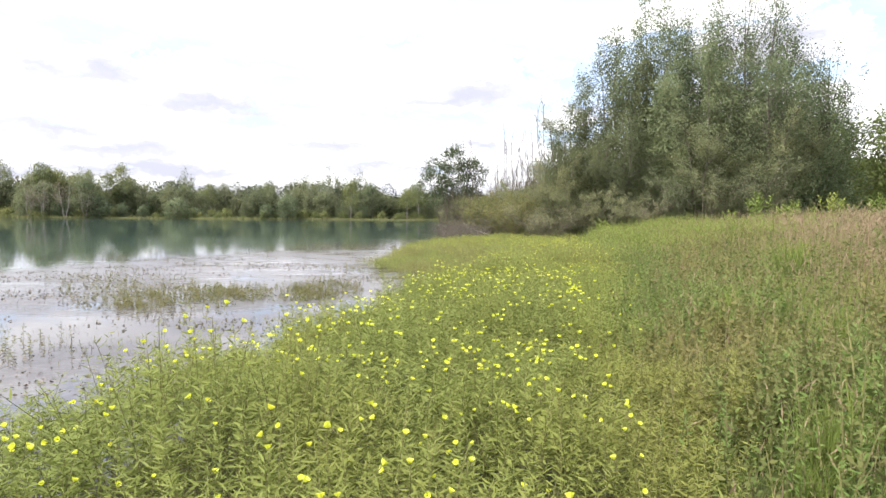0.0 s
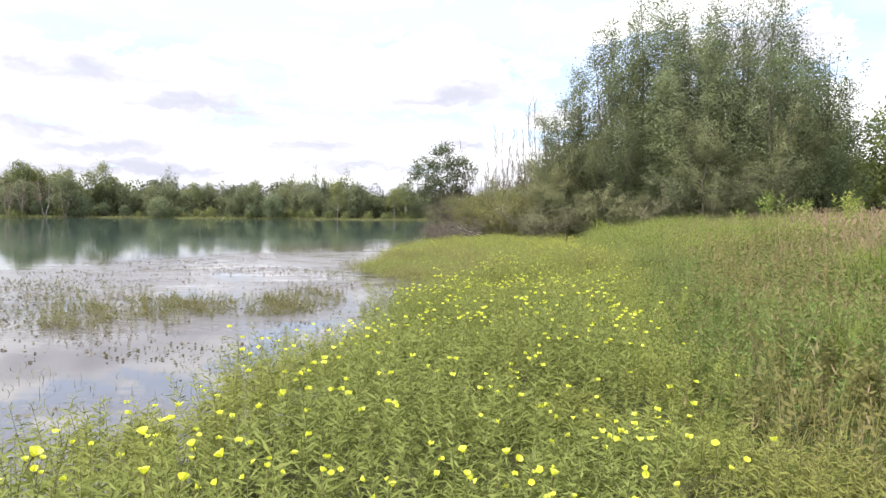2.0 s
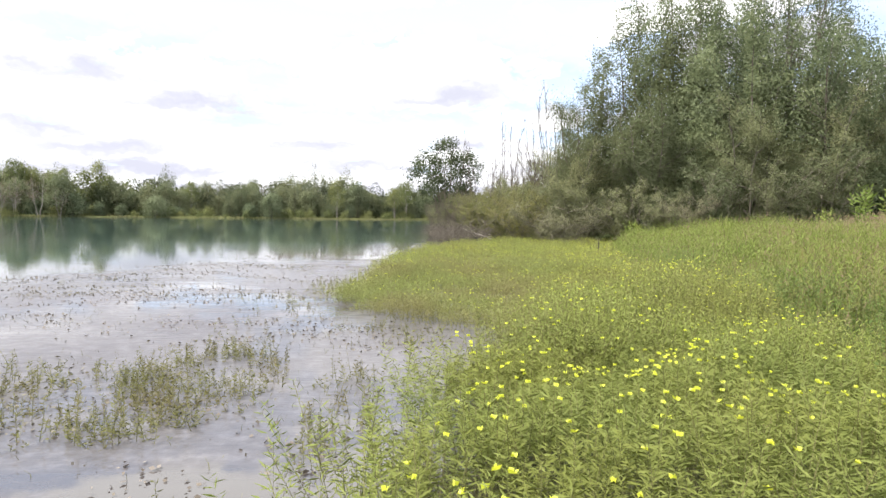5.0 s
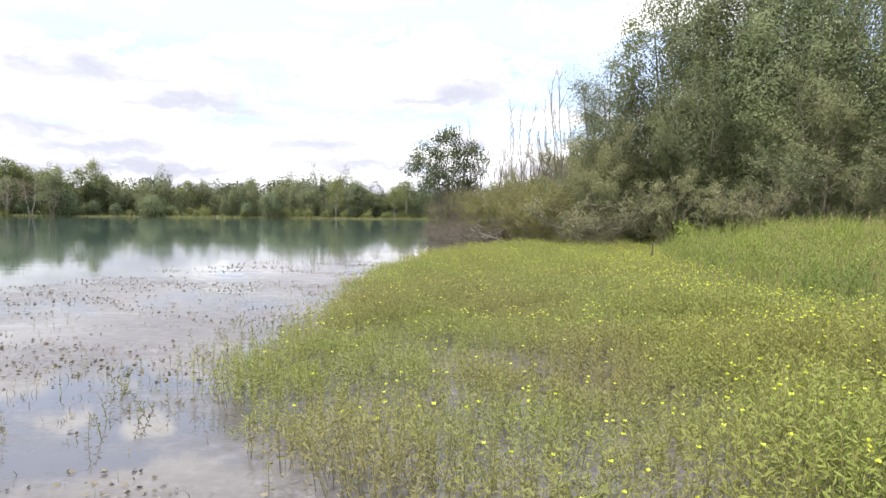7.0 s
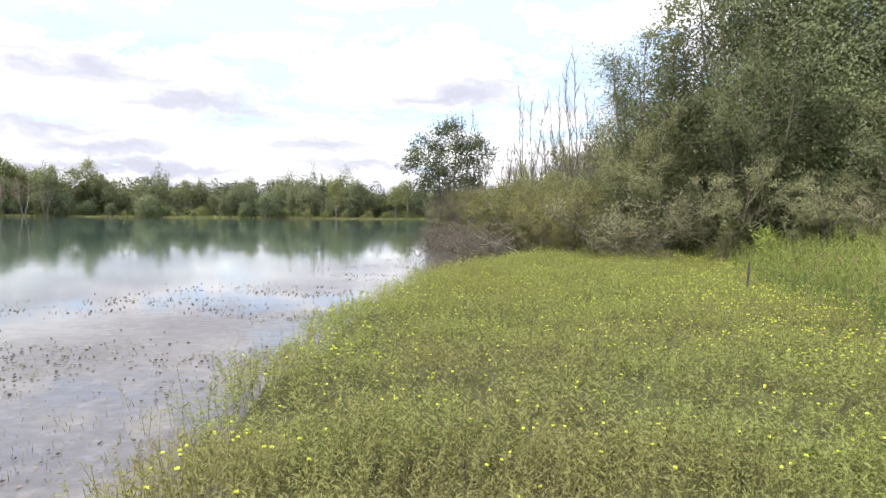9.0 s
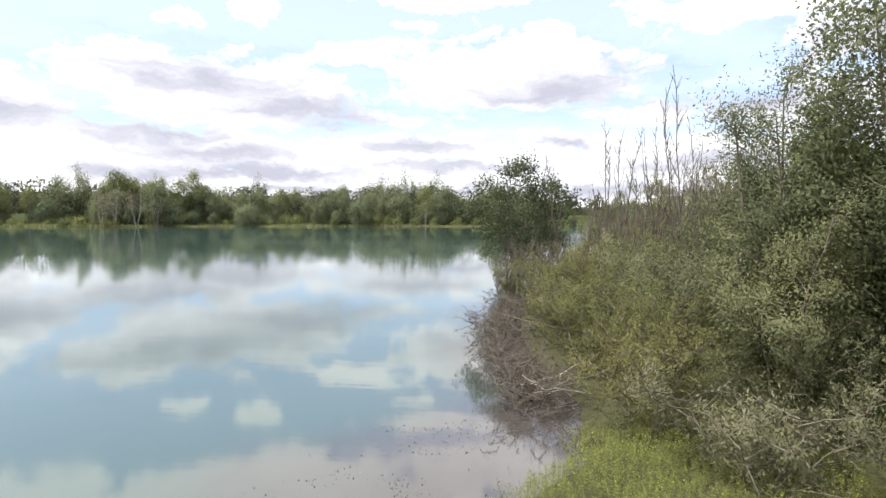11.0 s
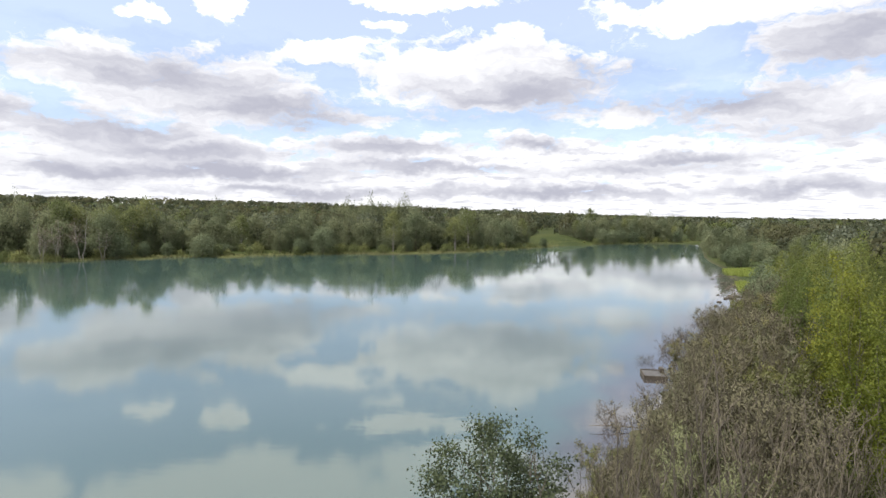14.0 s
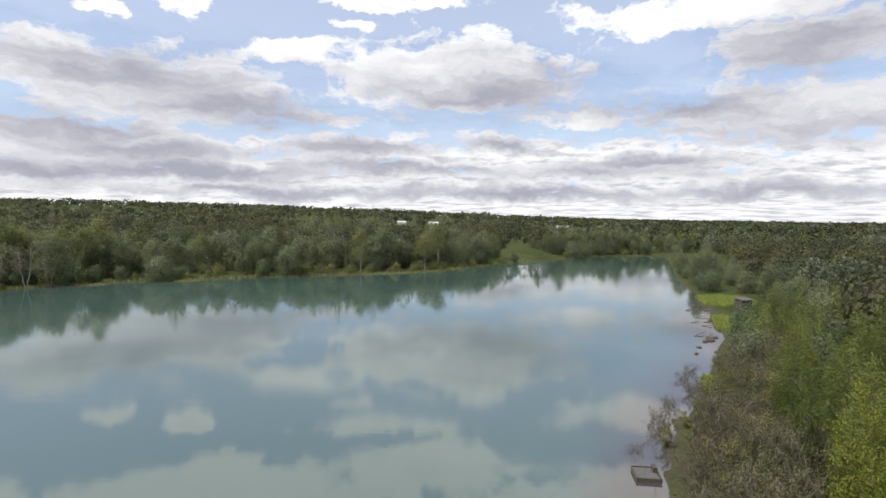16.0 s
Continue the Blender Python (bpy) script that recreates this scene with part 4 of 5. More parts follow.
def young_poplars():
    a = lobed_tree("young_poplar", 81, 10.0, plume_lobes(np.random.default_rng(81), 10.0, 1.7, 0.6, 7), 0.11, 13500, M_YELLOW, M_BARK, 0.06, 3, 0.7, False, 0.88, 0.5, 8)
    tagged(a, "young poplar with bright yellow-green leaves", "tree", "young poplars behind the thicket")
    b = lobed_tree("young_poplar", 82, 9.0, plume_lobes(np.random.default_rng(82), 9.0, 1.8, 0.3, 7), 0.125, 12500, M_YGREEN, M_BARK, 0.06, 3, 0.65, False, 0.88, 0.5, 8)
    tagged(b, "young poplar with mid-green leaves", "tree", "young poplars behind the thicket")
    stand(a, 17.6, 55.0), stand(b, 21.0, 52.4)
    rng = np.random.default_rng(5)
    spots = [("a", 18.8, 60.0, 1.05), ("a", 16.4, 51.0, 0.9), ("b", 20.6, 62.6, 1.0), ("a", 21.0, 56.0, 1.0), ("b", 23.6, 66.4, 1.05), ("b", 25.0, 60.0, 1.1), ("b", 22.4, 71.0, 0.9), ("b", 26.6, 74.0, 1.05),
             ("b", 25.4, 79.6, 0.95), ("b", 30.0, 80.0, 1.1), ("b", 29.0, 87.0, 1.0), ("b", 33.4, 93.6, 1.05), ("b", 30.0, 69.0, 1.1), ("b", 34.6, 86.0, 1.15), ("b", 16.8, 47.0, 0.85), ("b", 35.0, 76.0, 1.1),
             ("b", 38.4, 101.0, 1.1), ("b", 41.0, 108.0, 1.2), ("b", 36.0, 107.0, 1.0), ("b", 44.0, 97.0, 1.1), ("b", 42.0, 88.0, 1.1), ("b", 29.0, 62.0, 1.0), ("b", 48.0, 113.0, 1.1), ("b", 40.0, 118.0, 0.9), ("b", 46.0, 124.0, 1.0)]
    for i, (k, x, y, s) in enumerate(spots):
        again(a if k == "a" else b, x, y, float(rng.uniform(0, 360)), s, s * rng.uniform(0.88, 1.08))


def far_trees():
    """The trees of the far banks, one by one along the shore, and the woods behind them."""
    lab = {"round": "broad dark green tree on the far bank", "slim": "slender green tree on the far bank", "birch": "pale-stemmed open tree on the far bank",
           "grey": "rounded grey-green willow on the far bank", "low": "low green bush at the far water's edge"}
    cat = {"low": "shrub"}
    M_FGREY = leaf_material("far_willow_leaf", (0.109, 0.135, 0.077), (0.145, 0.177, 0.103), (0.192, 0.228, 0.138))
    M_FLIGHT = leaf_material("far_bush_leaf", (0.119, 0.135, 0.056), (0.169, 0.190, 0.075), (0.231, 0.256, 0.106))
    lob = np.random.default_rng(90)
    src = {"round": lobed_tree("far_tree", 91, 13.0, round_lobes(lob, 13.0, 5.6, 0.3, 30) * [1, 1, 1, 0.74, 0.74, 0.8], 0.40, 5000, M_FAR, M_BARK, 0.25, 2),
           "slim": lobed_tree("far_tree", 92, 15.5, plume_lobes(lob, 15.5, 3.6, 0.4, 6), 0.40, 4400, M_FAR, M_BARK, 0.22, 1),
           "birch": lobed_tree("far_tree", 93, 16.5, round_lobes(lob, 16.5, 4.4, 4.2, 24) * [1, 1, 1, 0.7, 0.7, 0.7], 0.40, 2100, M_FLIGHT, M_PALE, 0.085, 4),
           "grey": lobed_tree("far_tree", 94, 9.0, round_lobes(lob, 9.0, 4.6, 0.0, 16), 0.38, 4000, M_FGREY, M_BARK, 0.2, 3),
           "low": lobed_tree("far_bush", 95, 3.2, round_lobes(lob, 3.2, 2.4, 0.0, 9), 0.32, 900, M_FLIGHT, M_TWIG, 0.08, 3)}
    for k, o in src.items():
        tagged(o, lab[k], cat.get(k, "tree"), "far bank trees")
    rng = np.random.default_rng(12)
    first = set()

    def plant(k, x, y, s):
        if shore_distance(x, y)[0] < 0.6:
            return
        rz = float(rng.uniform(0, 360))
        if k in first:
            again(src[k], x, y, rz, s * rng.uniform(0.8, 1.15), s * rng.uniform(0.75, 1.15), 0.3)
        else:
            first.add(k)
            stand(src[k], x, y, rz, s)

    P = np.array(SHORE[36:47], float)                     # the far bank from the lake's end to the far left
    seg = np.linalg.norm(np.diff(P, axis=0), axis=1)
    run = np.r_[0, np.cumsum(seg)]
    nrm = unit(np.stack([-(np.diff(P, axis=0)[:, 1]), np.diff(P, axis=0)[:, 0]], 1))
    nrm = np.where((shore_distance(*(P[:-1] + np.diff(P, axis=0) / 2 + nrm * 3).T) > 0)[:, None], nrm, -nrm)
    for row, (gap, off, jit, kinds) in enumerate([(4.6, 3.0, 2.0, ["low", "low", "low", "grey", "low"]), (5.2, 9.0, 4.5, ["grey", "round", "low", "slim", "low", "round", "birch", "round", "slim"]),
                                                   (4.6, 17.0, 4.0, ["round", "slim", "round", "round", "slim", "birch", "round"]), (7.5, 30.0, 6.0, ["round", "slim", "round"])]):
        for d in np.arange(2, 480, gap):
            d = d + rng.uniform(-gap, gap) * 0.4
            i = min(max(np.searchsorted(run, d) - 1, 0), len(seg) - 1)
            if d > run[-1]:
                continue
            p = P[i] + (P[i + 1] - P[i]) * (d - run[i]) / seg[i] + nrm[i] * (off + rng.uniform(-jit, jit))
            if math.hypot((p[0] - 22) / 15, (p[1] - 322) / 26) < 1:
                continue                                  # the open grassy knoll
            plant(kinds[int(rng.integers(len(kinds)))], p[0], p[1], 0.62 if row == 3 and p[1] > 320 else rng.uniform(0.5, 1.1) if row < 2 else rng.uniform(0.72, 1.12))
    for i in range(13):                                   # a taller dark grove
        plant("slim", -70 + 2.5 * i + rng.uniform(-1, 1), 262 + 0.9 * i + rng.uniform(-4, 4), rng.uniform(1.15, 1.3))
    for i in range(6):                                    # pale-stemmed trees at the water
        plant("birch", -128 + 3.4 * i + rng.uniform(-1, 1), 186 + 2.6 * i + rng.uniform(-2, 2), rng.uniform(0.85, 1.0))
    for i in range(24):                                   # round the end of the lake
        x = 52 + 4.8 * i + rng.uniform(-2, 2)
        plant(["round", "grey", "slim"][i % 3], x, np.interp(x, [52, 103, 130, 170], [352, 376, 372, 350]) + rng.uniform(0, 16), rng.uniform(0.7, 0.95))
    # the wooded right bank beyond the young poplars
    Q = np.array(SHORE[30:36], float)
    for d in np.arange(0, 1, 0.024):
        for off in (5.0, 14.0):
            if off == 5.0 and 0.30 < d < 0.66:
                continue
            f = d * (len(Q) - 1)
            i = min(int(f), len(Q) - 2)
            p = Q[i] + (Q[i + 1] - Q[i]) * (f - i)
            plant(["low", "grey", "round"][int(rng.integers(3))] if off == 5.0 else ["round", "grey", "slim", "round"][int(rng.integers(4))], p[0] + off + (4 if 0.30 < d < 0.66 else 0) + rng.uniform(-2, 2), p[1] + rng.uniform(-3, 3), rng.uniform(0.5, 0.75))


BARNS = [(-121, 1000, 14), (-70, 1010, 15), (139, 1000, 20)]


def barns():
    """Pale farm buildings far off among the woods."""
    for x, y, w in BARNS:
        ob = empty("barn", x, y, float(height(x, y)[0]) - 0.2, 8)
        d, h, top = 5.0, 3.4, 5.6
        bm = bmesh.new()
        bmesh.ops.create_cube(bm, size=1.0, matrix=Matrix.Translation((0, 0, h / 2)) @ Matrix.Diagonal((w, 2 * d, h, 1)))
        part("wall", bm, M_BARN, ob)
        bm = bmesh.new()
        v = [bm.verts.new(p) for p in [(-w / 2 - 0.4, -d - 0.5, h - 0.2), (w / 2 + 0.4, -d - 0.5, h - 0.2), (w / 2 + 0.4, 0, top), (-w / 2 - 0.4, 0, top), (-w / 2 - 0.4, d + 0.5, h - 0.2), (w / 2 + 0.4, d + 0.5, h - 0.2)]]
        for f in ((0, 1, 2, 3), (3, 2, 5, 4), (0, 3, 4), (1, 5, 2), (0, 4, 5, 1)):
            bm.faces.new([v[i] for i in f])
        part("roof", bm, M_BARNROOF, ob)
        tagged(ob, "long white farm building far off among the woods", "farm building", "far farm buildings")


def far_woods():
    """Woods to the horizon, as one mass of leaf clumps."""
    rng = np.random.default_rng(21)
    n = 7600
    r = 120 + 3200 * rng.random(n * 3) ** 2.3
    a = rng.uniform(-0.95, 0.95, n * 3)
    x, y = r * np.sin(a), r * np.cos(a)
    sd = shore_distance(x, y)
    open_land = fuzz(x, y, 0.006, 4) > 0.45
    for bx, by, w in BARNS:                               # clearings before the barns
        open_land |= (np.abs(x / y - bx / by) * by < w * 1.2) & (y > by - 420) & (y < by + 30)
    knoll = np.hypot((x - 22) / 15, (y - 325) / 28) < 1
    ok = (sd > 20) & ~(open_land & (r > 420)) & ~knoll & ~((x > 0) & (y < 125) & (x < 46))
    x, y, r = x[ok][:n], y[ok][:n], r[ok][:n]
    z = height(x, y)
    tall = rng.uniform(7, 16, len(x)) * np.where(x > 40, 0.8, 1.0) * (1 + 0.28 * fuzz(x, y, 0.011, 6) * np.where(r > 300, 1, 0.4))
    rad = tall * rng.uniform(0.26, 0.5, len(x)) * np.where(r > 1400, 2.0, 1.0)
    k = np.where(r < 350, 240, np.where(r < 700, 110, np.where(r < 1400, 26, 16)))
    idx = np.repeat(np.arange(len(x)), k)
    m = len(idx)
    d = unit(rng.normal(size=(m, 3)) * [1, 1, 1.1])
    d[:, 2] = np.abs(d[:, 2]) * 1.15 - 0.35
    rr = rng.uniform(0.72, 1.05, m)[:, None]
    C = np.stack([x[idx], y[idx], z[idx] + tall[idx] * 0.55], 1) + d * rr * np.stack([rad[idx], rad[idx], tall[idx] * 0.45], 1)
    size = np.where(r[idx] < 350, 0.66, np.where(r[idx] < 700, 1.25, np.where(r[idx] < 1400, 3.2, 5.5))) * rng.uniform(0.7, 1.4, m)
    # trees left of x = -60 lean to olive: cloud shade put into colour
    tone = (1.3 * fuzz(x, y, 0.013, 2) + rng.normal(size=len(x)) * 0.5 - 0.25 * (x < -60))[idx]
    for lo, hi, mat, lab in ((-9, -0.35, M_FAROLIVE, "olive brown woods that reach to the horizon"), (-0.35, 0.6, M_WOODS, "dark green woods that reach to the horizon"),
                             (0.6, 0.95, M_FARGREY, "grey-green woods that reach to the horizon"), (0.95, 9, M_FARFRESH, "yellow-green woods that reach to the horizon")):
        g = (tone >= lo) & (tone < hi)
        heap = Heap()
        heap.leaves(C[g], np.cross(d[g], rng.normal(size=(g.sum(), 3))) + d[g] * 0.3, size[g], size[g] * 0.85, rng, 0.1, d[g] + [0, 0, 0.3], 0.93)
        tagged(heap.make("far_woods", mat), lab, "woods", kind="stuff")


# ---- plants: the water primrose bed, the meadow and the water weeds ----
def scatter(n, x0, x1, y0, y1, rng):
    return rng.uniform(x0, x1, n), rng.uniform(y0, y1, n)


def bed_height(x, y):
    """How tall the water primrose stands."""
    base = np.interp(y, [-1, 5, 7.5, 9.5, 14, 18, 26], [0.35, 0.35, 0.32, 0.22, 0.21, 0.22, 0.26])
    base = base + 0.16 * lush_part(x, y) * smooth(15, 11, y) * smooth(7, 9, y)
    return base * (1 + 0.48 * fuzz(x, y, 1.9, 1) + 0.40 * fuzz(x, y, 3.6, 2))


def lush_part(x, y):
    """The share of fresh green in the farther bed: along the bank and beyond the wet hollow."""
    return np.maximum(smooth(-0.3, 0.5, x - 0.3 - 0.2 * (y - 8.5) + 0.4 * fuzz(x, y, 1.4, 21)) * smooth(24, 8, y), smooth(14.5, 18.5, y + 0.8 * fuzz(x, y, 0.9, 22)) * 0.85)


def in_bed(x, y, rng):
    sd = shore_distance(x, y)
    f = x - np.interp(y, FOOT_Y, FOOT_X)
    ragged = 0.16 * fuzz(x, y, 3.1, 6) + rng.normal(size=len(x)) * 0.10
    return (sd > ragged) & (f < 0.05 + 0.25 * fuzz(x, y, 2.1, 8)) & (y < 26.5)


def stems_with_leaves(x, y, z, h, per, leaf, width, rng, leaves, stalks, stalk=0.004, low=0.25, rise=0.7):
    """Upright stalks with leaves set round them."""
    n = len(x)
    base = np.stack([x, y, z], 1)
    lean = rng.normal(size=(n, 3)) * [0.22, 0.22, 0]
    top = base + np.stack([0 * h, 0 * h, h], 1) + lean * h[:, None]
    S = unit(rng.normal(size=(n, 3)) * [1, 1, 0]) * stalk
    stalks.add(np.stack([base - S, base + S, top + S * 0.5, top - S * 0.5], 1), np.arange(4 * n).reshape(n, 4))
    idx = np.repeat(np.arange(n), per)
    j = np.tile(np.arange(per), n)
    f = low + (1.0 - low) * (j + rng.random(len(j))) / per
    P = base[idx] + (top - base)[idx] * f[:, None]
    a = j * 2.4 + idx * 1.3 + rng.normal(size=len(j)) * 0.4
    D = np.stack([np.cos(a), np.sin(a), rise * (0.2 + f) + rng.normal(size=len(j)) * 0.3], 1)
    L = leaf * rng.uniform(0.6, 1.25, len(j)) * np.where(f > 0.9, 0.75, 1.0)
    leaves.leaves(P, D, L, L * width, rng, -0.06, np.stack([np.cos(a) * 0.35, np.sin(a) * 0.35, 0 * a + 1], 1), 0.55)
    return top


def primrose_bed():
    rng = np.random.default_rng(3)
    leaves, stalks = Heap(), Heap()
    x, y = scatter(17500, -2.2, 2.0, -0.6, 7.5, rng)
    k = in_bed(x, y, rng)
    x, y = x[k], y[k]
    h = np.maximum(bed_height(x, y), 0.1) * rng.uniform(0.7, 1.15, len(x))
    strip = x - np.interp(y, FOOT_Y, FOOT_X) > -0.42 + 0.22 * fuzz(x, y, 1.6, 51)
    lush = Heap()
    for g, heap, s in ((~strip, leaves, 1.0), (strip, lush, 0.8)):
        stems_with_leaves(x[g], y[g], height(x[g], y[g]), h[g] * s, 31, 0.041 * s, 0.14, rng, heap, stalks, 0.0016, 0.42, 0.42)
    tagged(leaves.make("water_primrose_leaves", M_PRIMROSE), "narrow fresh green leaves of a dense water primrose bed", "water primrose", kind="stuff")
    leaves = Heap()
    for n, y0, y1, per, leaf in ((56000, 7.0, 14.0, 12, 0.027), (42000, 13.8, 26.6, 9, 0.034)):
        x, y = scatter(n, -2.4, 5.2, y0, y1, rng)
        bare = smooth(9.2, 9.8, y) * smooth(13.2, 12.0, y) * smooth(-1.7, -0.9, x) * smooth(1.1, 0.3, x)
        thin = 1 - bare * (0.34 - 0.4 * fuzz(x, y, 2.3, 9) - 0.2 * fuzz(x, y, 5, 3))
        k = in_bed(x, y, rng) & (rng.random(len(x)) < thin)
        x, y = x[k], y[k]
        h = np.maximum(bed_height(x, y), 0.08) * rng.uniform(0.65, 1.2, len(x))
        fresh = lush_part(x, y) > rng.random(len(x))
        for g, heap, grow in ((fresh, lush, 1.25 if y0 < 10 else 1.0), (~fresh, leaves, 1.0)):
            stems_with_leaves(x[g], y[g], np.maximum(height(x[g], y[g]), -0.06), h[g], per, leaf * grow, 0.21, rng, heap, stalks, 0.0016, 0.35, 0.6)
    tagged(leaves.make("marsh_leaves", M_BEDFAR), "olive and brownish leaves of the wet marsh bed", "water primrose", kind="stuff")
    tagged(lush.make("marsh_leaves", M_BEDLUSH), "bright yellow-green leaves of the marsh bed", "water primrose", kind="stuff")
    leaves = Heap()
    # loose stands that grow out of the open water
    for cx, cy, rx, ry, n in [(-3.1, 6.7, 0.8, 1.1, 1300), (-1.75, 7.4, 0.5, 0.95, 900), (-0.85, 7.0, 0.22, 0.8, 110), (-3.1, 3.9, 0.45, 0.45, 45), (-4.4, 7.8, 0.9, 1.0, 300), (-2.35, 7.1, 0.45, 0.8, 160), (-3.9, 6.4, 0.5, 0.7, 200), (-5.4, 8.6, 0.8, 0.8, 140),
                              (-0.8, 9.0, 0.5, 0.4, 60), (-2.1, 10.6, 0.4, 0.6, 36), (-1.9, 12.4, 0.3, 0.9, 90), (-1.1, 5.7, 0.4, 0.3, 20), (-2.0, 9.2, 0.5, 0.5, 14)]:
        a, q = rng.uniform(0, 6.28, n), np.sqrt(rng.random(n))
        x, y = cx + rx * q * np.cos(a), cy + ry * q * np.sin(a)
        k = fuzz(x, y, 4.2, 71) + rng.normal(size=n) * 0.25 > -0.12      # in separate clumps
        x, y, n = x[k], y[k], int(k.sum())
        stems_with_leaves(x, y, np.full(n, -0.05), rng.uniform(0.06, 0.20, n), 13, 0.024, 0.30, rng, leaves, stalks, 0.002, 0.3, 0.45)
    tagged(leaves.make("emergent_leaves", M_EMERGENT), "sparse olive water plants standing in the shallow water", "water plants", kind="stuff")
    tagged(stalks.make("plant_stalks", M_STEM), "thin reddish stalks of the water plants", "stalks", kind="stuff")


def flowers():
    rng = np.random.default_rng(4)
    # one flower: a stalk with its calyx, and five broad petals
    stalk = Heap()
    stalk.tube([(0, 0, -0.07), (0.004, 0, -0.03), (0, 0, 0.0)], [0.0016, 0.0018, 0.004], 5)
    a = np.arange(5) * 1.2566
    stalk.leaves(np.zeros((5, 3)), np.stack([np.cos(a), np.sin(a), 0 * a + 0.5], 1), 0.014, 0.004, rng)
    src = stalk.make("yellow_flower", M_STEM)
    bm = bmesh.new()
    rows = []
    for s, w, z in [(0.002, 0.003, 0.0), (0.008, 0.009, 0.008), (0.013, 0.0125, 0.016), (0.0175, 0.0105, 0.022), (0.0185, 0.003, 0.022)]:
        rows.append([bm.verts.new((s, -w, z + 0.002)), bm.verts.new((s, 0, z - 0.001)), bm.verts.new((s, w, z + 0.002))])
    for p, q in zip(rows[:-1], rows[1:]):
        for i in (0, 1):
            bm.faces.new((p[i], p[i + 1], q[i + 1], q[i]))
    first = part("petal", bm, M_PETAL, src)
    for i in range(1, 5):
        o = new("petal", first.data)
        o.parent, o.matrix_basis = src, pose(0, 0, 0, 0, 0, 72 * i)
    tagged(src, "open yellow water primrose flower with five petals", "flower", "yellow flowers in the bed")
    x, y = scatter(19000, -2.6, 5.0, 0.2, 26, rng)
    f = x - np.interp(y, FOOT_Y, FOOT_X)
    like = np.where(y < 7.5, 0.75 + 0.5 * fuzz(x, y, 1.5, 12), 0.25 + 0.55 * smooth(-2.4, -0.4, f))
    like = np.where((y < 7.5) & (f > -0.28), 0.06, like)
    k = in_bed(x, y, rng) & (rng.random(len(x)) < like) & (shore_distance(x, y) > 0.1)
    x, y = x[k], y[k]
    order = np.argsort(y)
    x, y = x[order], y[order]
    z = np.maximum(height(x, y), -0.03) + np.maximum(bed_height(x, y), 0.1) * rng.uniform(0.92, 1.14, len(x)) + 0.01
    near = 300
    for i in range(near):
        m = pose(x[i], y[i], z[i], rng.normal() * 24 + 8, rng.normal() * 24, rng.uniform(0, 360))
        if i == 0:
            src.matrix_basis = m @ Matrix.Scale(0.42, 4)
        else:
            copy_thing(src, m).scale = [float(rng.uniform(0.30, 0.48))] * 3
    heap = Heap()
    n = len(x) - near
    C = np.stack([x[near:], y[near:], z[near:]], 1)
    for i in range(4):
        a = i * 1.571 + rng.random(n)
        heap.leaves(C, np.stack([np.cos(a), np.sin(a), 0 * a + 0.75], 1), np.where(C[:, 1] < 7.5, 0.014, 0.0105), np.where(C[:, 1] < 7.5, 0.014, 0.0105), rng, 0.05)
    tagged(heap.make("flower_petals", M_PETAL), "yellow flowers scattered over the farther bed", "flowers", kind="stuff")


def floating_weed():
    rng = np.random.default_rng(6)
    heap, twigs = Heap(), Heap()
    x, y = scatter(90000, -11, 0.5, 1.5, 27, rng)
    sd = shore_distance(x, y)
    edge = np.interp(y, [2, 8, 13, 18, 22, 27], [-9, -7.6, -6.4, -4.3, -2.4, -1.0])
    dense = smooth(-0.35, 0.55, fuzz(x * 0.6, y * 1.4, 1.2, 3) + 0.6 * fuzz(x, y, 4.0, 5)) * smooth(-1.6, 0.8, x - edge) * np.where(y > 20, 0.5, 1) * np.where((y > 3.6) & (y < 5.2) & (x > -3.2), 0.7, 1)
    k = (sd < -0.05) & (rng.random(len(x)) < dense)
    x, y = x[k], y[k]
    n = len(x)
    s = rng.uniform(0.012, 0.034, n)
    a = rng.uniform(0, 6.28, n)
    heap.leaves(np.stack([x, y, np.full(n, 0.004) + rng.random(n) * 0.006], 1), np.stack([np.cos(a), np.sin(a), rng.normal(size=n) * 0.06], 1), s, s * 0.6, rng, 0.0)
    tagged(heap.make("floating_weed", M_MAT), "brownish pondweed floating on the shallow water", "pondweed", kind="stuff")
    x, y = scatter(11000, -9, 0.3, 1.5, 24, rng)
    nx, ny = scatter(80000, -8, 0.0, 1.5, 15, rng)
    g = fuzz(nx * 0.7, ny * 1.3, 1.6, 61) + 0.5 * fuzz(nx, ny, 4.5, 62) > 0.1
    x, y = np.r_[x, nx[g]], np.r_[y, ny[g]]
    k = (shore_distance(x, y) < 0) & (rng.random(len(x)) < 0.25 + 0.5 * smooth(-2.4, 0, shore_distance(x, y)))
    x, y = x[k], y[k]
    n = len(x)
    lean = rng.normal(size=(n, 3)) * [0.7, 0.7, 0]
    twigs.blades(np.stack([x, y, np.full(n, -0.03)], 1), lean, 0.025 + 0.07 * rng.random(n) ** 2.2, 0.0034, rng)
    tagged(twigs.make("water_weed_tips", M_STEM), "dark tips of water weed poking through the surface", "pondweed", kind="stuff")


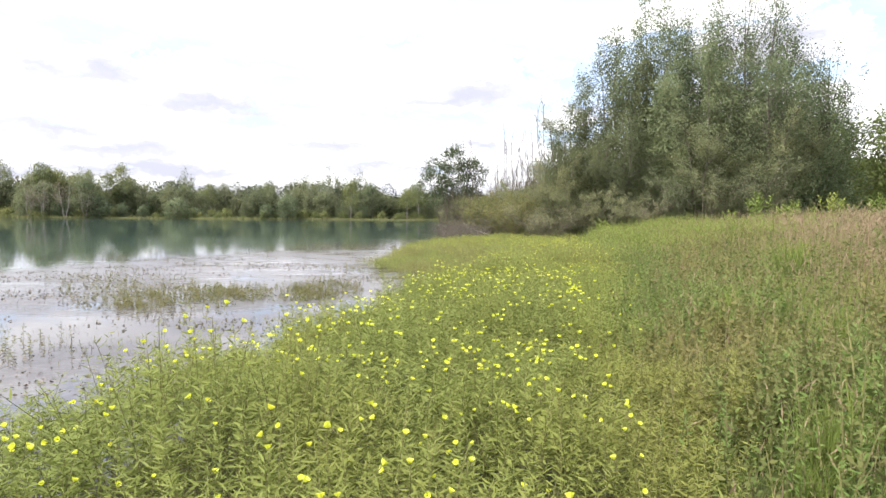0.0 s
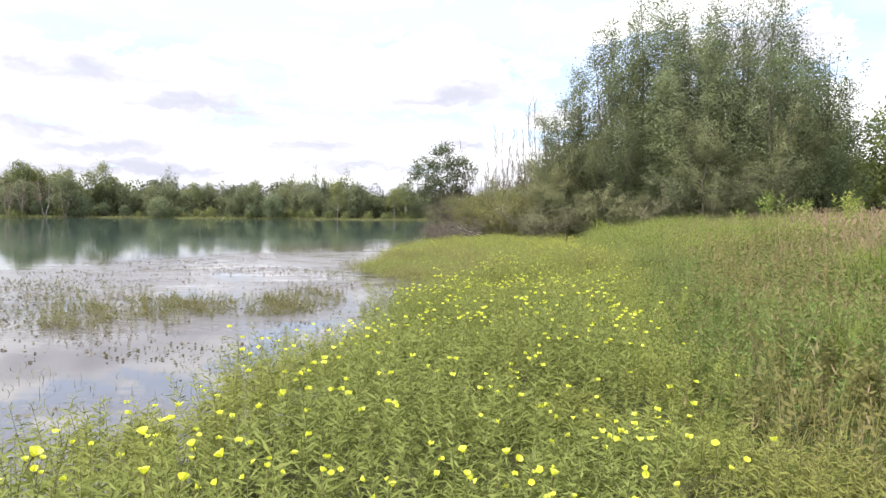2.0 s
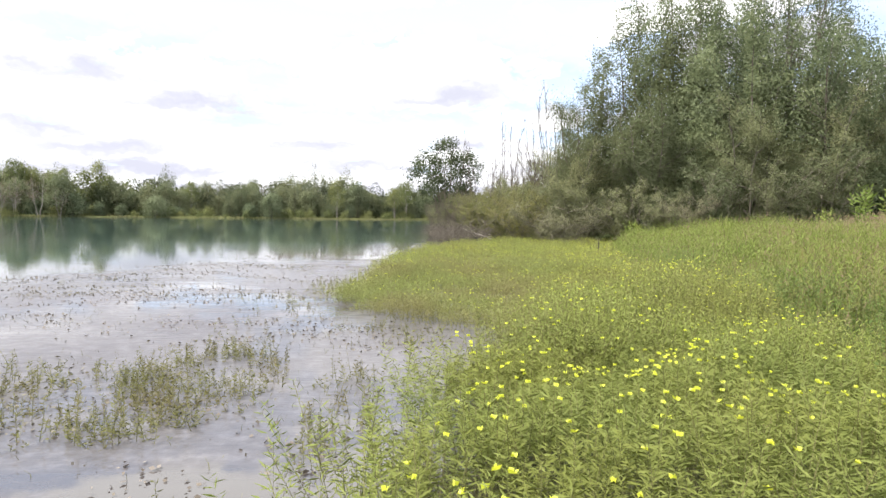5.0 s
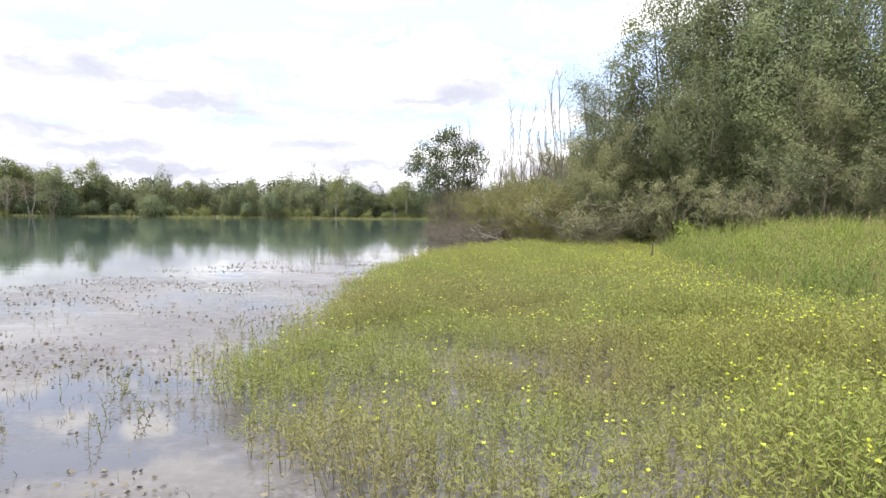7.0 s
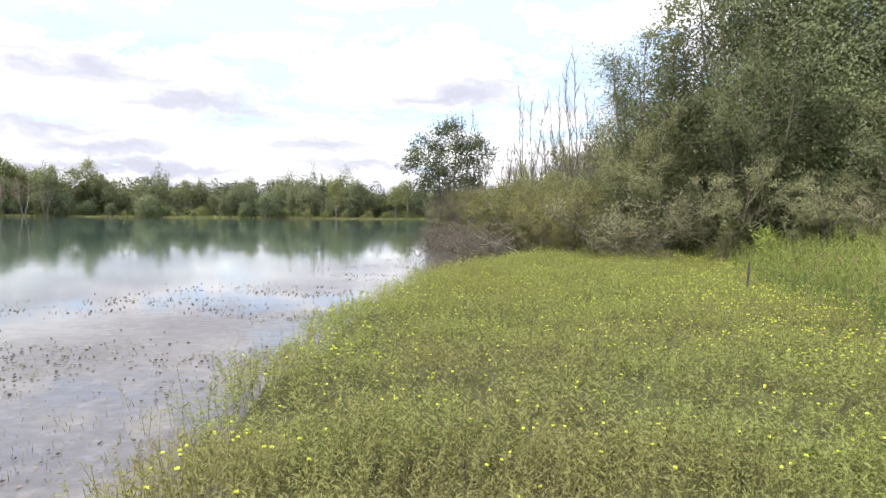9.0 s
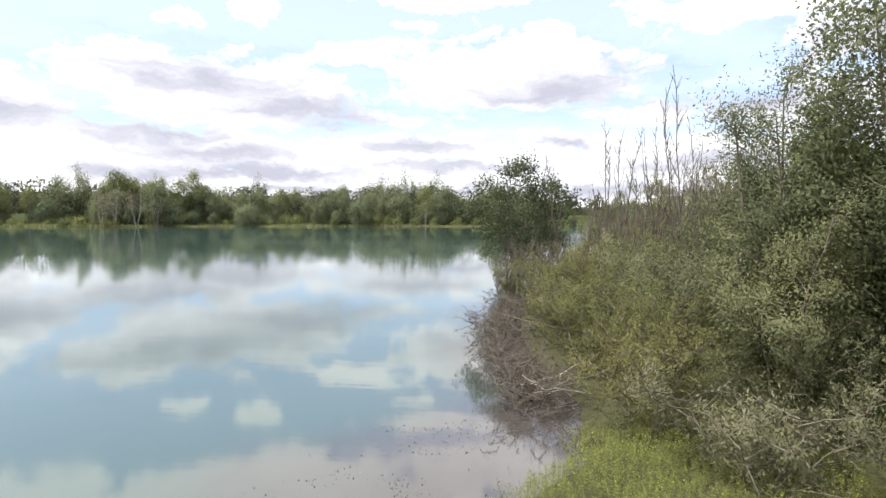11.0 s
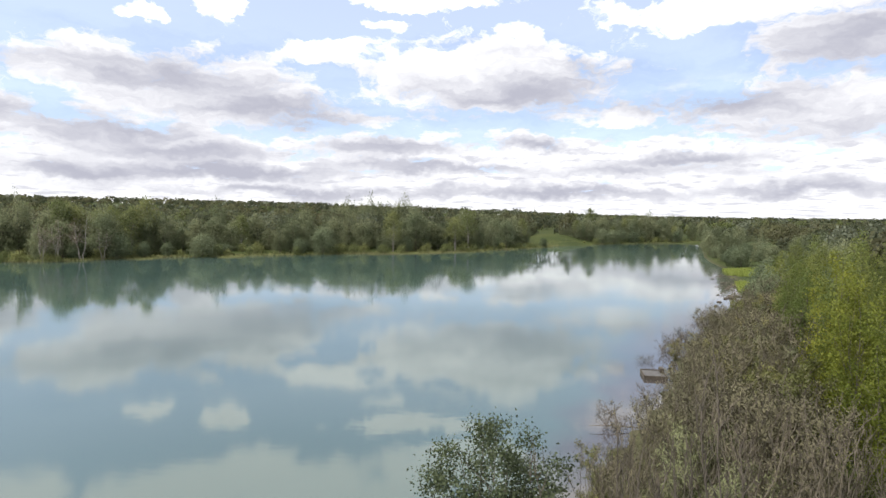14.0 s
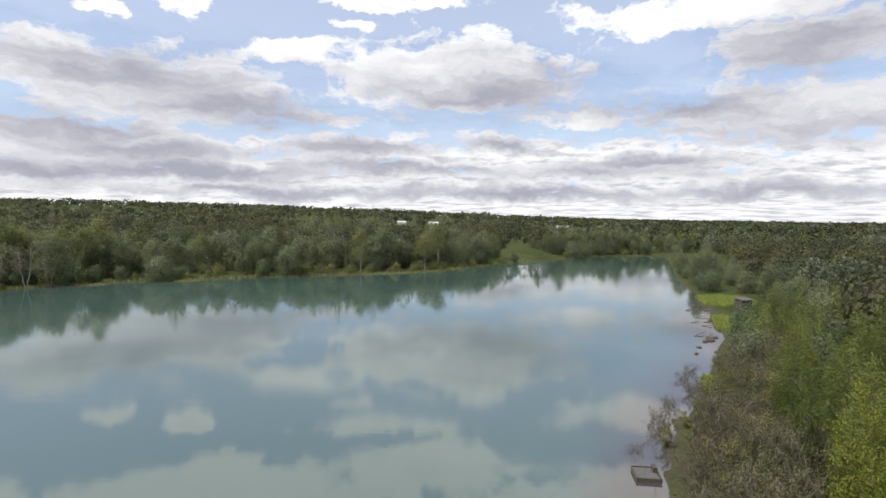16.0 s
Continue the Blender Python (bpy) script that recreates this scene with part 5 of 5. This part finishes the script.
def meadow():
    rng = np.random.default_rng(8)
    green, straw, weeds, stalks = Heap(), Heap(), Heap(), Heap()

    def sward(n, x0, x1, y0, y1, h, w, lo=0.0):
        x, y = scatter(n, x0, x1, y0, y1, rng)
        x, y = x + rng.normal(size=n) * 0.1 * (x1 - x0), y + rng.normal(size=n) * 0.1 * (y1 - y0)
        f = x - np.interp(y, FOOT_Y, FOOT_X)
        k = (f > lo - 0.2 + 0.2 * fuzz(x, y, 2.1, 8)) & (shore_distance(x, y) > 0.3)
        x, y, f = x[k], y[k], f[k]
        z = height(x, y)
        tall = h * (1 + 0.35 * fuzz(x, y, 1.1, 15) + 0.2 * fuzz(x, y, 3.0, 16)) * rng.uniform(0.5, 1.25, len(x)) * (0.75 + 0.35 * smooth(0.5, 3, f))
        lean = rng.normal(size=(len(x), 3)) * [0.55, 0.55, 0] + [0.1, -0.05, 0]
        P = np.stack([x, y, z - 0.02], 1)
        dry = rng.random(len(x)) < 0.2 + 0.62 * smooth(0.8, 2.8, f - 0.4 * np.maximum(y - 7, 0) + 0.8 * fuzz(x, y, 0.9, 18))
        green.blades(P[~dry], lean[~dry], tall[~dry], w, rng)
        straw.blades(P[dry], lean[dry] * 0.6, tall[dry] * 1.12, w * 0.75, rng)
        d = np.flatnonzero(dry)[::2]
        tip = P[d] + np.stack([lean[d, 0] * 0.4, lean[d, 1] * 0.4, 0 * d + 1.1], 1) * tall[d][:, None]
        straw.leaves(tip, lean[d] + [0, 0, 1.0], 0.07, w * 1.7, rng)
    sward(52000, 0.6, 5.5, -0.6, 6.5, 0.23, 0.0034)
    sward(84000, 1.4, 14.0, 6.0, 16.0, 0.27, 0.0052)
    sward(56000, 2.5, 24.0, 15.0, 30.0, 0.28, 0.0095)
    sward(14000, 5.0, 14.0, -0.5, 6.5, 0.36, 0.012)
    sward(11000, 14.0, 40.0, 8.0, 30.0, 0.42, 0.025)
    tagged(green.make("meadow_grass", M_GRASS), "long green meadow grass on the bank", "grass", kind="stuff")
    tagged(straw.make("dry_meadow_grass", M_STRAW), "straw-coloured dry grass with seed heads", "grass", kind="stuff")
    # leafy weeds on the near bank
    x, y = scatter(5200, 0.6, 5.0, -0.6, 9.5, rng)
    f = x - np.interp(y, FOOT_Y, FOOT_X)
    k = (f > -0.15) & (rng.random(len(x)) < 0.30 + 0.7 * smooth(-0.2, 0.6, fuzz(x, y, 1.0, 31)))
    x, y = x[k], y[k]
    h = 0.30 * rng.uniform(0.5, 1.3, len(x)) * (1 + 0.35 * fuzz(x, y, 1.4, 33))
    stems_with_leaves(x, y, height(x, y), h, 26, 0.029, 0.45, rng, weeds, stalks, 0.003, 0.1, 0.5)
    tagged(weeds.make("bank_weeds", M_NETTLE), "brownish green leafy weeds along the foot of the bank", "weeds", kind="stuff")
    bramble = Heap()
    x, y = scatter(900, 0.95, 2.3, 0.5, 2.2, rng)           # broad-leaved bramble at the start of the bank
    k = fuzz(x, y, 2.2, 77) > -0.15
    x, y = x[k], y[k]
    stems_with_leaves(x, y, height(x, y), 0.26 * rng.uniform(0.6, 1.2, len(x)), 16, 0.022, 0.62, rng, bramble, stalks, 0.002, 0.3, 0.35)
    tagged(bramble.make("bramble_leaves", M_BRAMBLE), "broad olive and reddish bramble leaves on the bank", "bramble", kind="stuff")
    deep = Heap()
    x, y = scatter(15000, 0.4, 6.0, -0.6, 15.0, rng)       # the lush fringe at the bank's foot
    f = x - np.interp(y, FOOT_Y, FOOT_X)
    k = (np.abs(f - 0.32) < 0.36 + 0.3 * fuzz(x, y, 1.7, 41)) & (fuzz(x, y, 1.3, 42) > -0.2)
    x, y = x[k], y[k]
    stems_with_leaves(x, y, height(x, y), 0.27 * rng.uniform(0.5, 1.2, len(x)) * (1 + 0.5 * fuzz(x, y, 1.3, 42)), 24, 0.03, 0.27, rng, deep, stalks, 0.003, 0.1, 0.6)
    tagged(deep.make("deep_green_weeds", M_DEEPWEED), "deep green leafy weeds at the foot of the bank", "weeds", kind="stuff")
    fresh = Heap()
    x, y = scatter(7500, 2.4, 9.0, 8.0, 24.0, rng)
    f = x - np.interp(y, FOOT_Y, FOOT_X)
    k = (f > 0) & (f < 3.4 + fuzz(x, y, 0.8, 2))
    x, y = x[k], y[k]
    stems_with_leaves(x, y, height(x, y), rng.uniform(0.2, 0.48, len(x)) * (1 + 0.3 * fuzz(x, y, 1.2, 44)), 16, 0.055, 0.16, rng, fresh, stalks, 0.003, 0.1, 1.2)
    tagged(fresh.make("fresh_weeds", M_LUSH), "fresh green herbs on the shoulder of the bank", "weeds", kind="stuff")
    tagged(stalks.make("weed_stalks", M_STEM), "thin stalks of the bank weeds", "stalks", kind="stuff")


def shore_meadow():
    """The small bright meadows on the right bank."""
    rng = np.random.default_rng(33)
    heap = Heap()
    for cx, cy, rx, ry, n in [(58, 174, 6, 11, 5200), (47, 143, 5, 9, 4200), (28, 100, 2.5, 4, 1200)]:
        a, g = rng.uniform(0, 6.28, n), np.sqrt(rng.random(n))
        x, y = cx + rx * g * np.cos(a), cy + ry * g * np.sin(a)
        k = shore_distance(x, y) > 0.2
        x, y = x[k], y[k]
        heap.blades(np.stack([x, y, height(x, y)], 1), rng.normal(size=(len(x), 3)) * [0.5, 0.5, 0], rng.uniform(0.4, 0.9, len(x)), 0.14, rng)
    bank = Heap()
    P = np.array(SHORE[36:47], float)
    n = 15000
    i = rng.integers(0, len(P) - 1, n)
    g = rng.random((n, 1))
    S = P[i] * (1 - g) + P[i + 1] * g + rng.normal(size=(n, 2)) * 3.2
    sd = shore_distance(S[:, 0], S[:, 1])
    S = S[(sd > 0.05) & (sd < 7)]
    bank.blades(np.stack([S[:, 0], S[:, 1], height(S[:, 0], S[:, 1])], 1), rng.normal(size=(len(S), 3)) * [0.6, 0.6, 0], rng.uniform(0.3, 0.9, len(S)), 0.22, rng)
    tagged(bank.make("shore_reeds", M_FARBANK), "pale green reeds and grass along the far water's edge", "reeds", kind="stuff")
    tagged(heap.make("shore_grass", M_LUSH), "bright yellow-green grass on the far right shore", "grass", kind="stuff")


def bank_details():
    """What stands out on the far banks: low spits of reed, bare pale trees, a hut on the lawn, stones and driftwood."""
    rng = np.random.default_rng(51)
    spits = Heap()
    for ax, ay, bx, by, wide, n in [(-46, 222.5, -12, 249, 1.6, 5200), (-108, 183.0, -101, 188.0, 1.3, 1100), (-87, 197.0, -80, 201.2, 1.1, 900), (45, 147, 51, 151, 0.8, 700)]:
        f = rng.random(n)
        side = rng.normal(size=n) * wide * np.sin(np.pi * np.clip(f, 0.04, 0.96)) ** 0.5
        d = math.hypot(bx - ax, by - ay)
        x, y = ax + (bx - ax) * f + side * (by - ay) / d, ay + (by - ay) * f - side * (bx - ax) / d
        spits.blades(np.stack([x, y, np.full(n, -0.08)], 1), rng.normal(size=(n, 3)) * [0.6, 0.6, 0], rng.uniform(0.25, 0.6, n), 0.16, rng)
    tagged(spits.make("reed_spits", M_FARBANK), "low pale green spits of reed in the far shallows", "reeds", kind="stuff")
    bare = grow_tree("bare_tree", 53, 12.5, 3.4, 0.3, 0.3, 420, M_RUSSET, M_PALE, 3, 36, 0.0, 0.17, 0.4, 0.9, 0.35, 0.0, 0.5)
    tagged(bare, "nearly leafless pale-stemmed tree at the far water's edge", "tree", "bare pale trees")
    stand(bare, -115.5, 176.5, 0, 1.0)
    for x, y, rz, s in [(-119.5, 172.5, 80, 0.9), (-112.0, 180.0, 200, 0.7), (-122.0, 170.0, 140, 0.8)]:
        again(bare, x, y, rz, s)

    def block(bm, x0, x1, y0, y1, z0, z1):
        g = bmesh.ops.create_cube(bm, size=1.0)
        for v in g["verts"]:
            v.co = Vector(((x0 + x1) / 2 + v.co.x * (x1 - x0), (y0 + y1) / 2 + v.co.y * (y1 - y0), (z0 + z1) / 2 + v.co.z * (z1 - z0)))
    hut = empty("fishing_hut", 57.0, 161.0, float(height(57.0, 161.0)[0]), 20)
    bm = bmesh.new()
    block(bm, -1.3, 1.3, -1.1, 1.1, -0.2, 2.0)
    part("wall", bm, M_WET, hut)
    bm = bmesh.new()
    v = [bm.verts.new(p) for p in [(-1.55, -1.35, 1.95), (1.55, -1.35, 1.95), (1.55, 1.35, 2.35), (-1.55, 1.35, 2.35), (-1.55, -1.35, 2.05), (1.55, -1.35, 2.05), (1.55, 1.35, 2.45), (-1.55, 1.35, 2.45)]]
    for f in ((3, 2, 1, 0), (4, 5, 6, 7), (0, 1, 5, 4), (1, 2, 6, 5), (2, 3, 7, 6), (3, 0, 4, 7)):
        bm.faces.new([v[i] for i in f])
    part("roof", bm, M_DECK, hut)
    tagged(hut, "small dark wooden fishing hut on the shore lawn", "hut")
    for k, (x, y, r) in enumerate([(37.4, 127.5, 0.55), (36.2, 126.6, 0.4), (39.2, 130.0, 0.35), (33.6, 122.0, 0.3), (35.0, 119.0, 0.25), (31.6, 117.5, 0.3)]):
        bm = bmesh.new()
        bmesh.ops.create_icosphere(bm, subdivisions=2, radius=r)
        for v in bm.verts:
            v.co = Vector((v.co.x * 1.4, v.co.y, v.co.z * 0.6)) * (1 + 0.28 * noise.noise(v.co * 2.2 / r + Vector((k * 7, 0, 0))))
        o = part("stone", bm, M_WET, None)
        o.matrix_basis = pose(x, y, 0.04, 0, 0, 50 * k)
        tagged(o, "dark wet stone in the shallows", "stone", "stones in the shallows")
    for k in range(14):
        y = rng.uniform(118, 176)
        x = np.interp(y, [113, 134, 170, 190], [31, 41, 52, 57]) - rng.uniform(0.3, 4.5)
        a, ln = rng.uniform(-0.5, 0.9), rng.uniform(1.2, 4.0)
        heap = Heap()
        P = wander(rng, (x, y, 0.02), (x + math.cos(a) * ln, y + math.sin(a) * ln, rng.uniform(0.05, 0.35)), 6, 0.04)
        heap.tube(P, np.linspace(0.09, 0.03, 6), 6)
        wood = tagged(heap.make("driftwood", M_TWIG, None, True), "grey driftwood branch stranded in the shallows", "branch", "driftwood")
        heap = Heap()
        heap.tube(wander(rng, P[3], P[3] + [rng.normal() * 0.5, rng.normal() * 0.5, 0.5], 3, 0.05), np.linspace(0.04, 0.015, 3), 4)
        heap.make("twig", M_TWIG, wood, True)


def grass_tufts():
    rng = np.random.default_rng(34)
    heap = Heap()
    n = 160
    heap.blades(rng.normal(size=(n, 3)) * [0.09, 0.09, 0], rng.normal(size=(n, 3)) * [0.35, 0.35, 0], rng.uniform(0.25, 0.55, n), 0.007, rng)
    ob = tagged(heap.make("grass_tuft", M_LUSH), "tuft of tall bright green grass on the bank", "grass tuft", "grass tufts")
    stand(ob, 3.0, 5.1)
    for x, y, s in [(3.25, 5.4, 0.9), (2.1, 1.9, 0.8), (2.5, 2.4, 0.9), (1.0, 1.35, 0.5), (1.16, 1.52, 0.55), (1.32, 1.28, 0.5), (0.88, 1.66, 0.45), (1.5, 1.7, 0.55), (1.9, 2.7, 0.6), (4.6, 9.6, 1.1), (5.6, 16.4, 1.2), (6.3, 17.6, 1.2), (5.2, 18.4, 1.1), (1.7, 3.4, 0.7), (3.9, 12.4, 1.0), (0.95, 8.3, 0.5), (1.25, 8.7, 0.6), (1.5, 8.3, 0.65), (1.1, 9.2, 0.5), (1.7, 9.0, 0.6), (1.4, 9.6, 0.5)]:
        again(ob, x, y, float(rng.uniform(0, 360)), s)


def tall_weeds():
    """Single tall herbs that stand above the meadow."""
    rng = np.random.default_rng(9)

    def herb(h, m, leaf):
        lv, st = Heap(), Heap()
        n = 9
        stems_with_leaves(rng.normal(size=n) * 0.07, rng.normal(size=n) * 0.07, np.full(n, -0.05), rng.uniform(0.75, 1, n) * h, 26, leaf, 0.28, rng, lv, st, 0.005, 0.12, 0.7)
        ob = empty("tall_weed")
        st.make("stalk", M_STEM, ob)
        lv.make("leaves", m, ob)
        return ob
    a = tagged(herb(1.15, M_LUSH, 0.14), "tall bright green weed standing above the meadow grass", "weed", "tall weeds on the bank")
    b = tagged(herb(0.8, M_DRY, 0.05), "tall brown seeded dock stalk in the meadow", "weed", "tall weeds on the bank")
    stand(a, 8.1, 15.8), stand(b, 3.5, 3.2, 0, 0.7)
    for x, y, s in [(8.6, 15.6, 0.7), (9.2, 16.0, 0.8), (9.8, 15.4, 0.95), (10.3, 15.9, 0.8), (10.9, 15.2, 0.9), (7.6, 16.2, 0.6), (6.5, 22.6, 0.7), (6.9, 22.2, 0.6), (6.0, 23.0, 0.6), (5.6, 22.4, 0.7), (7.6, 22.8, 0.65)]:
        again(a, x, y, float(rng.uniform(0, 360)), s)
    for x, y, s in [(4.6, 6.2, 0.8), (5.4, 8.0, 0.8), (3.6, 7.6, 0.6)]:
        again(b, x, y, float(rng.uniform(0, 360)), s)


# ---- small things ----
def stakes():
    def stake(h):
        bm = bmesh.new()
        rows = []
        for z, r, s in [(-0.3, 0.016, 0), (0.1, 0.016, 0.004), (h - 0.02, 0.014, 0.008), (h, 0.009, 0.010)]:
            rows.append([bm.verts.new((s + r * math.cos(k * 1.047), r * math.sin(k * 1.047), z)) for k in range(6)])
        for p, q in zip(rows[:-1], rows[1:]):
            for k in range(6):
                bm.faces.new((p[k], p[(k + 1) % 6], q[(k + 1) % 6], q[k]))
        bm.faces.new(rows[-1])
        return part("wooden_stake", bm, M_WET, None)
    for x, y, h, lean in [(2.62, 9.6, 0.26, 8), (3.75, 19.4, 0.5, 3)]:
        o = stake(h)
        o.matrix_basis = pose(x, y, float(height(x, y)[0]), 0, lean, 20)
        tagged(o, "short dark wooden stake at the foot of the bank", "stake", "stakes")


def dead_branches():
    rng = np.random.default_rng(14)
    for k, (a, b, r, m, lab) in enumerate([
            ((1.6, 33.2, 0.5), (-0.5, 33.0, 0.9), 0.03, M_TWIG, "bare dead branch reaching out over the water"),
            ((2.0, 30.4, 0.3), (0.6, 29.2, 0.02), 0.02, M_DRIFT, "bleached dead branch lying in the water"),
            ((1.4, 36.5, 0.4), (-0.9, 37.6, 0.9), 0.03, M_TWIG, "bare dead branch reaching out over the water"),
            ((1.9, 28.6, 0.1), (0.9, 27.6, 0.55), 0.018, M_DRIFT, "bleached dead branch lying in the water"),
            ((1.2, 40.0, 0.2), (-1.2, 39.0, 0.05), 0.03, M_TWIG, "bare dead branch reaching out over the water"),
            ((9.2, 61.5, 0.15), (5.4, 61.0, 0.1), 0.05, M_TWIG, "bare dead branch reaching out over the water")]):
        heap = Heap()
        P = wander(rng, a, b, 8, 0.03)
        heap.tube(P, np.linspace(r, r * 0.25, 8), 6)
        branch = tagged(heap.make("dead_branch", m, None, True), lab, "branch", "dead branches at the shore")
        for i in range(9):
            heap = Heap()
            f = rng.uniform(0.25, 1)
            st = np.array([np.interp(f, np.linspace(0, 1, 8), P[:, c]) for c in range(3)])
            en = st + unit(rng.normal(size=3) * [1, 1, 0.7] + unit(np.subtract(b, a))) * rng.uniform(0.2, 0.7)
            heap.tube(wander(rng, st, en, 4, 0.06), np.linspace(r * 0.35, 0.003, 4), 4)
            heap.make("twig", m, branch, True)
    heap = Heap()
    heap.tube(wander(rng, (2.6, 44.6, 0.12), (3.9, 44.0, 0.22), 8, 0.01), np.array([0.06, 0.09, 0.09, 0.09, 0.085, 0.085, 0.08, 0.05]), 10)
    tagged(heap.make("log", M_DRIFT, None, True), "pale barkless log lying at the water's edge", "log")


def punt():
    """The dark flat-bottomed boat moored at the thicket."""
    ob = empty("punt", 12.45, 74.6, 0.0, -4)
    rng = np.random.default_rng(15)

    def box(bm, x0, x1, y0, y1, z0, z1):
        g = bmesh.ops.create_cube(bm, size=1.0)
        for v in g["verts"]:
            v.co = Vector(((x0 + x1) / 2 + v.co.x * (x1 - x0), (y0 + y1) / 2 + v.co.y * (y1 - y0), (z0 + z1) / 2 + v.co.z * (z1 - z0)))
        bmesh.ops.bevel(bm, geom=bm.edges[:], offset=0.012, segments=1, affect="EDGES")
    for name, dims in [("side", (-0.85, 0.85, -1.15, -1.08, -0.1, 0.30)), ("side", (-0.85, 0.85, 1.08, 1.15, -0.1, 0.30)), ("end_board", (-0.92, -0.85, -1.15, 1.15, -0.06, 0.32)),
                       ("end_board", (0.85, 0.92, -1.15, 1.15, -0.06, 0.32)), ("bottom", (-0.85, 0.85, -1.08, 1.08, -0.1, -0.04)), ("locker", (0.52, 0.84, 0.1, 0.9, 0.23, 0.62))]:
        bm = bmesh.new()
        box(bm, *dims)
        part(name, bm, M_WET, ob)
    for i in range(11):
        bm = bmesh.new()
        y = -1.06 + i * 0.193
        box(bm, -0.83, 0.83, y, y + 0.17, 0.19 + rng.uniform(-0.01, 0.01), 0.225)
        part("plank", bm, M_DECK, ob)
    tagged(ob, "dark weathered flat wooden punt moored at the thicket", "boat")


big_trees()
thicket()
bare_saplings()
young_poplars()
far_trees()
far_woods()
barns()
primrose_bed()
flowers()
floating_weed()
meadow()
shore_meadow()
bank_details()
grass_tufts()
tall_weeds()
stakes()
dead_branches()
punt()
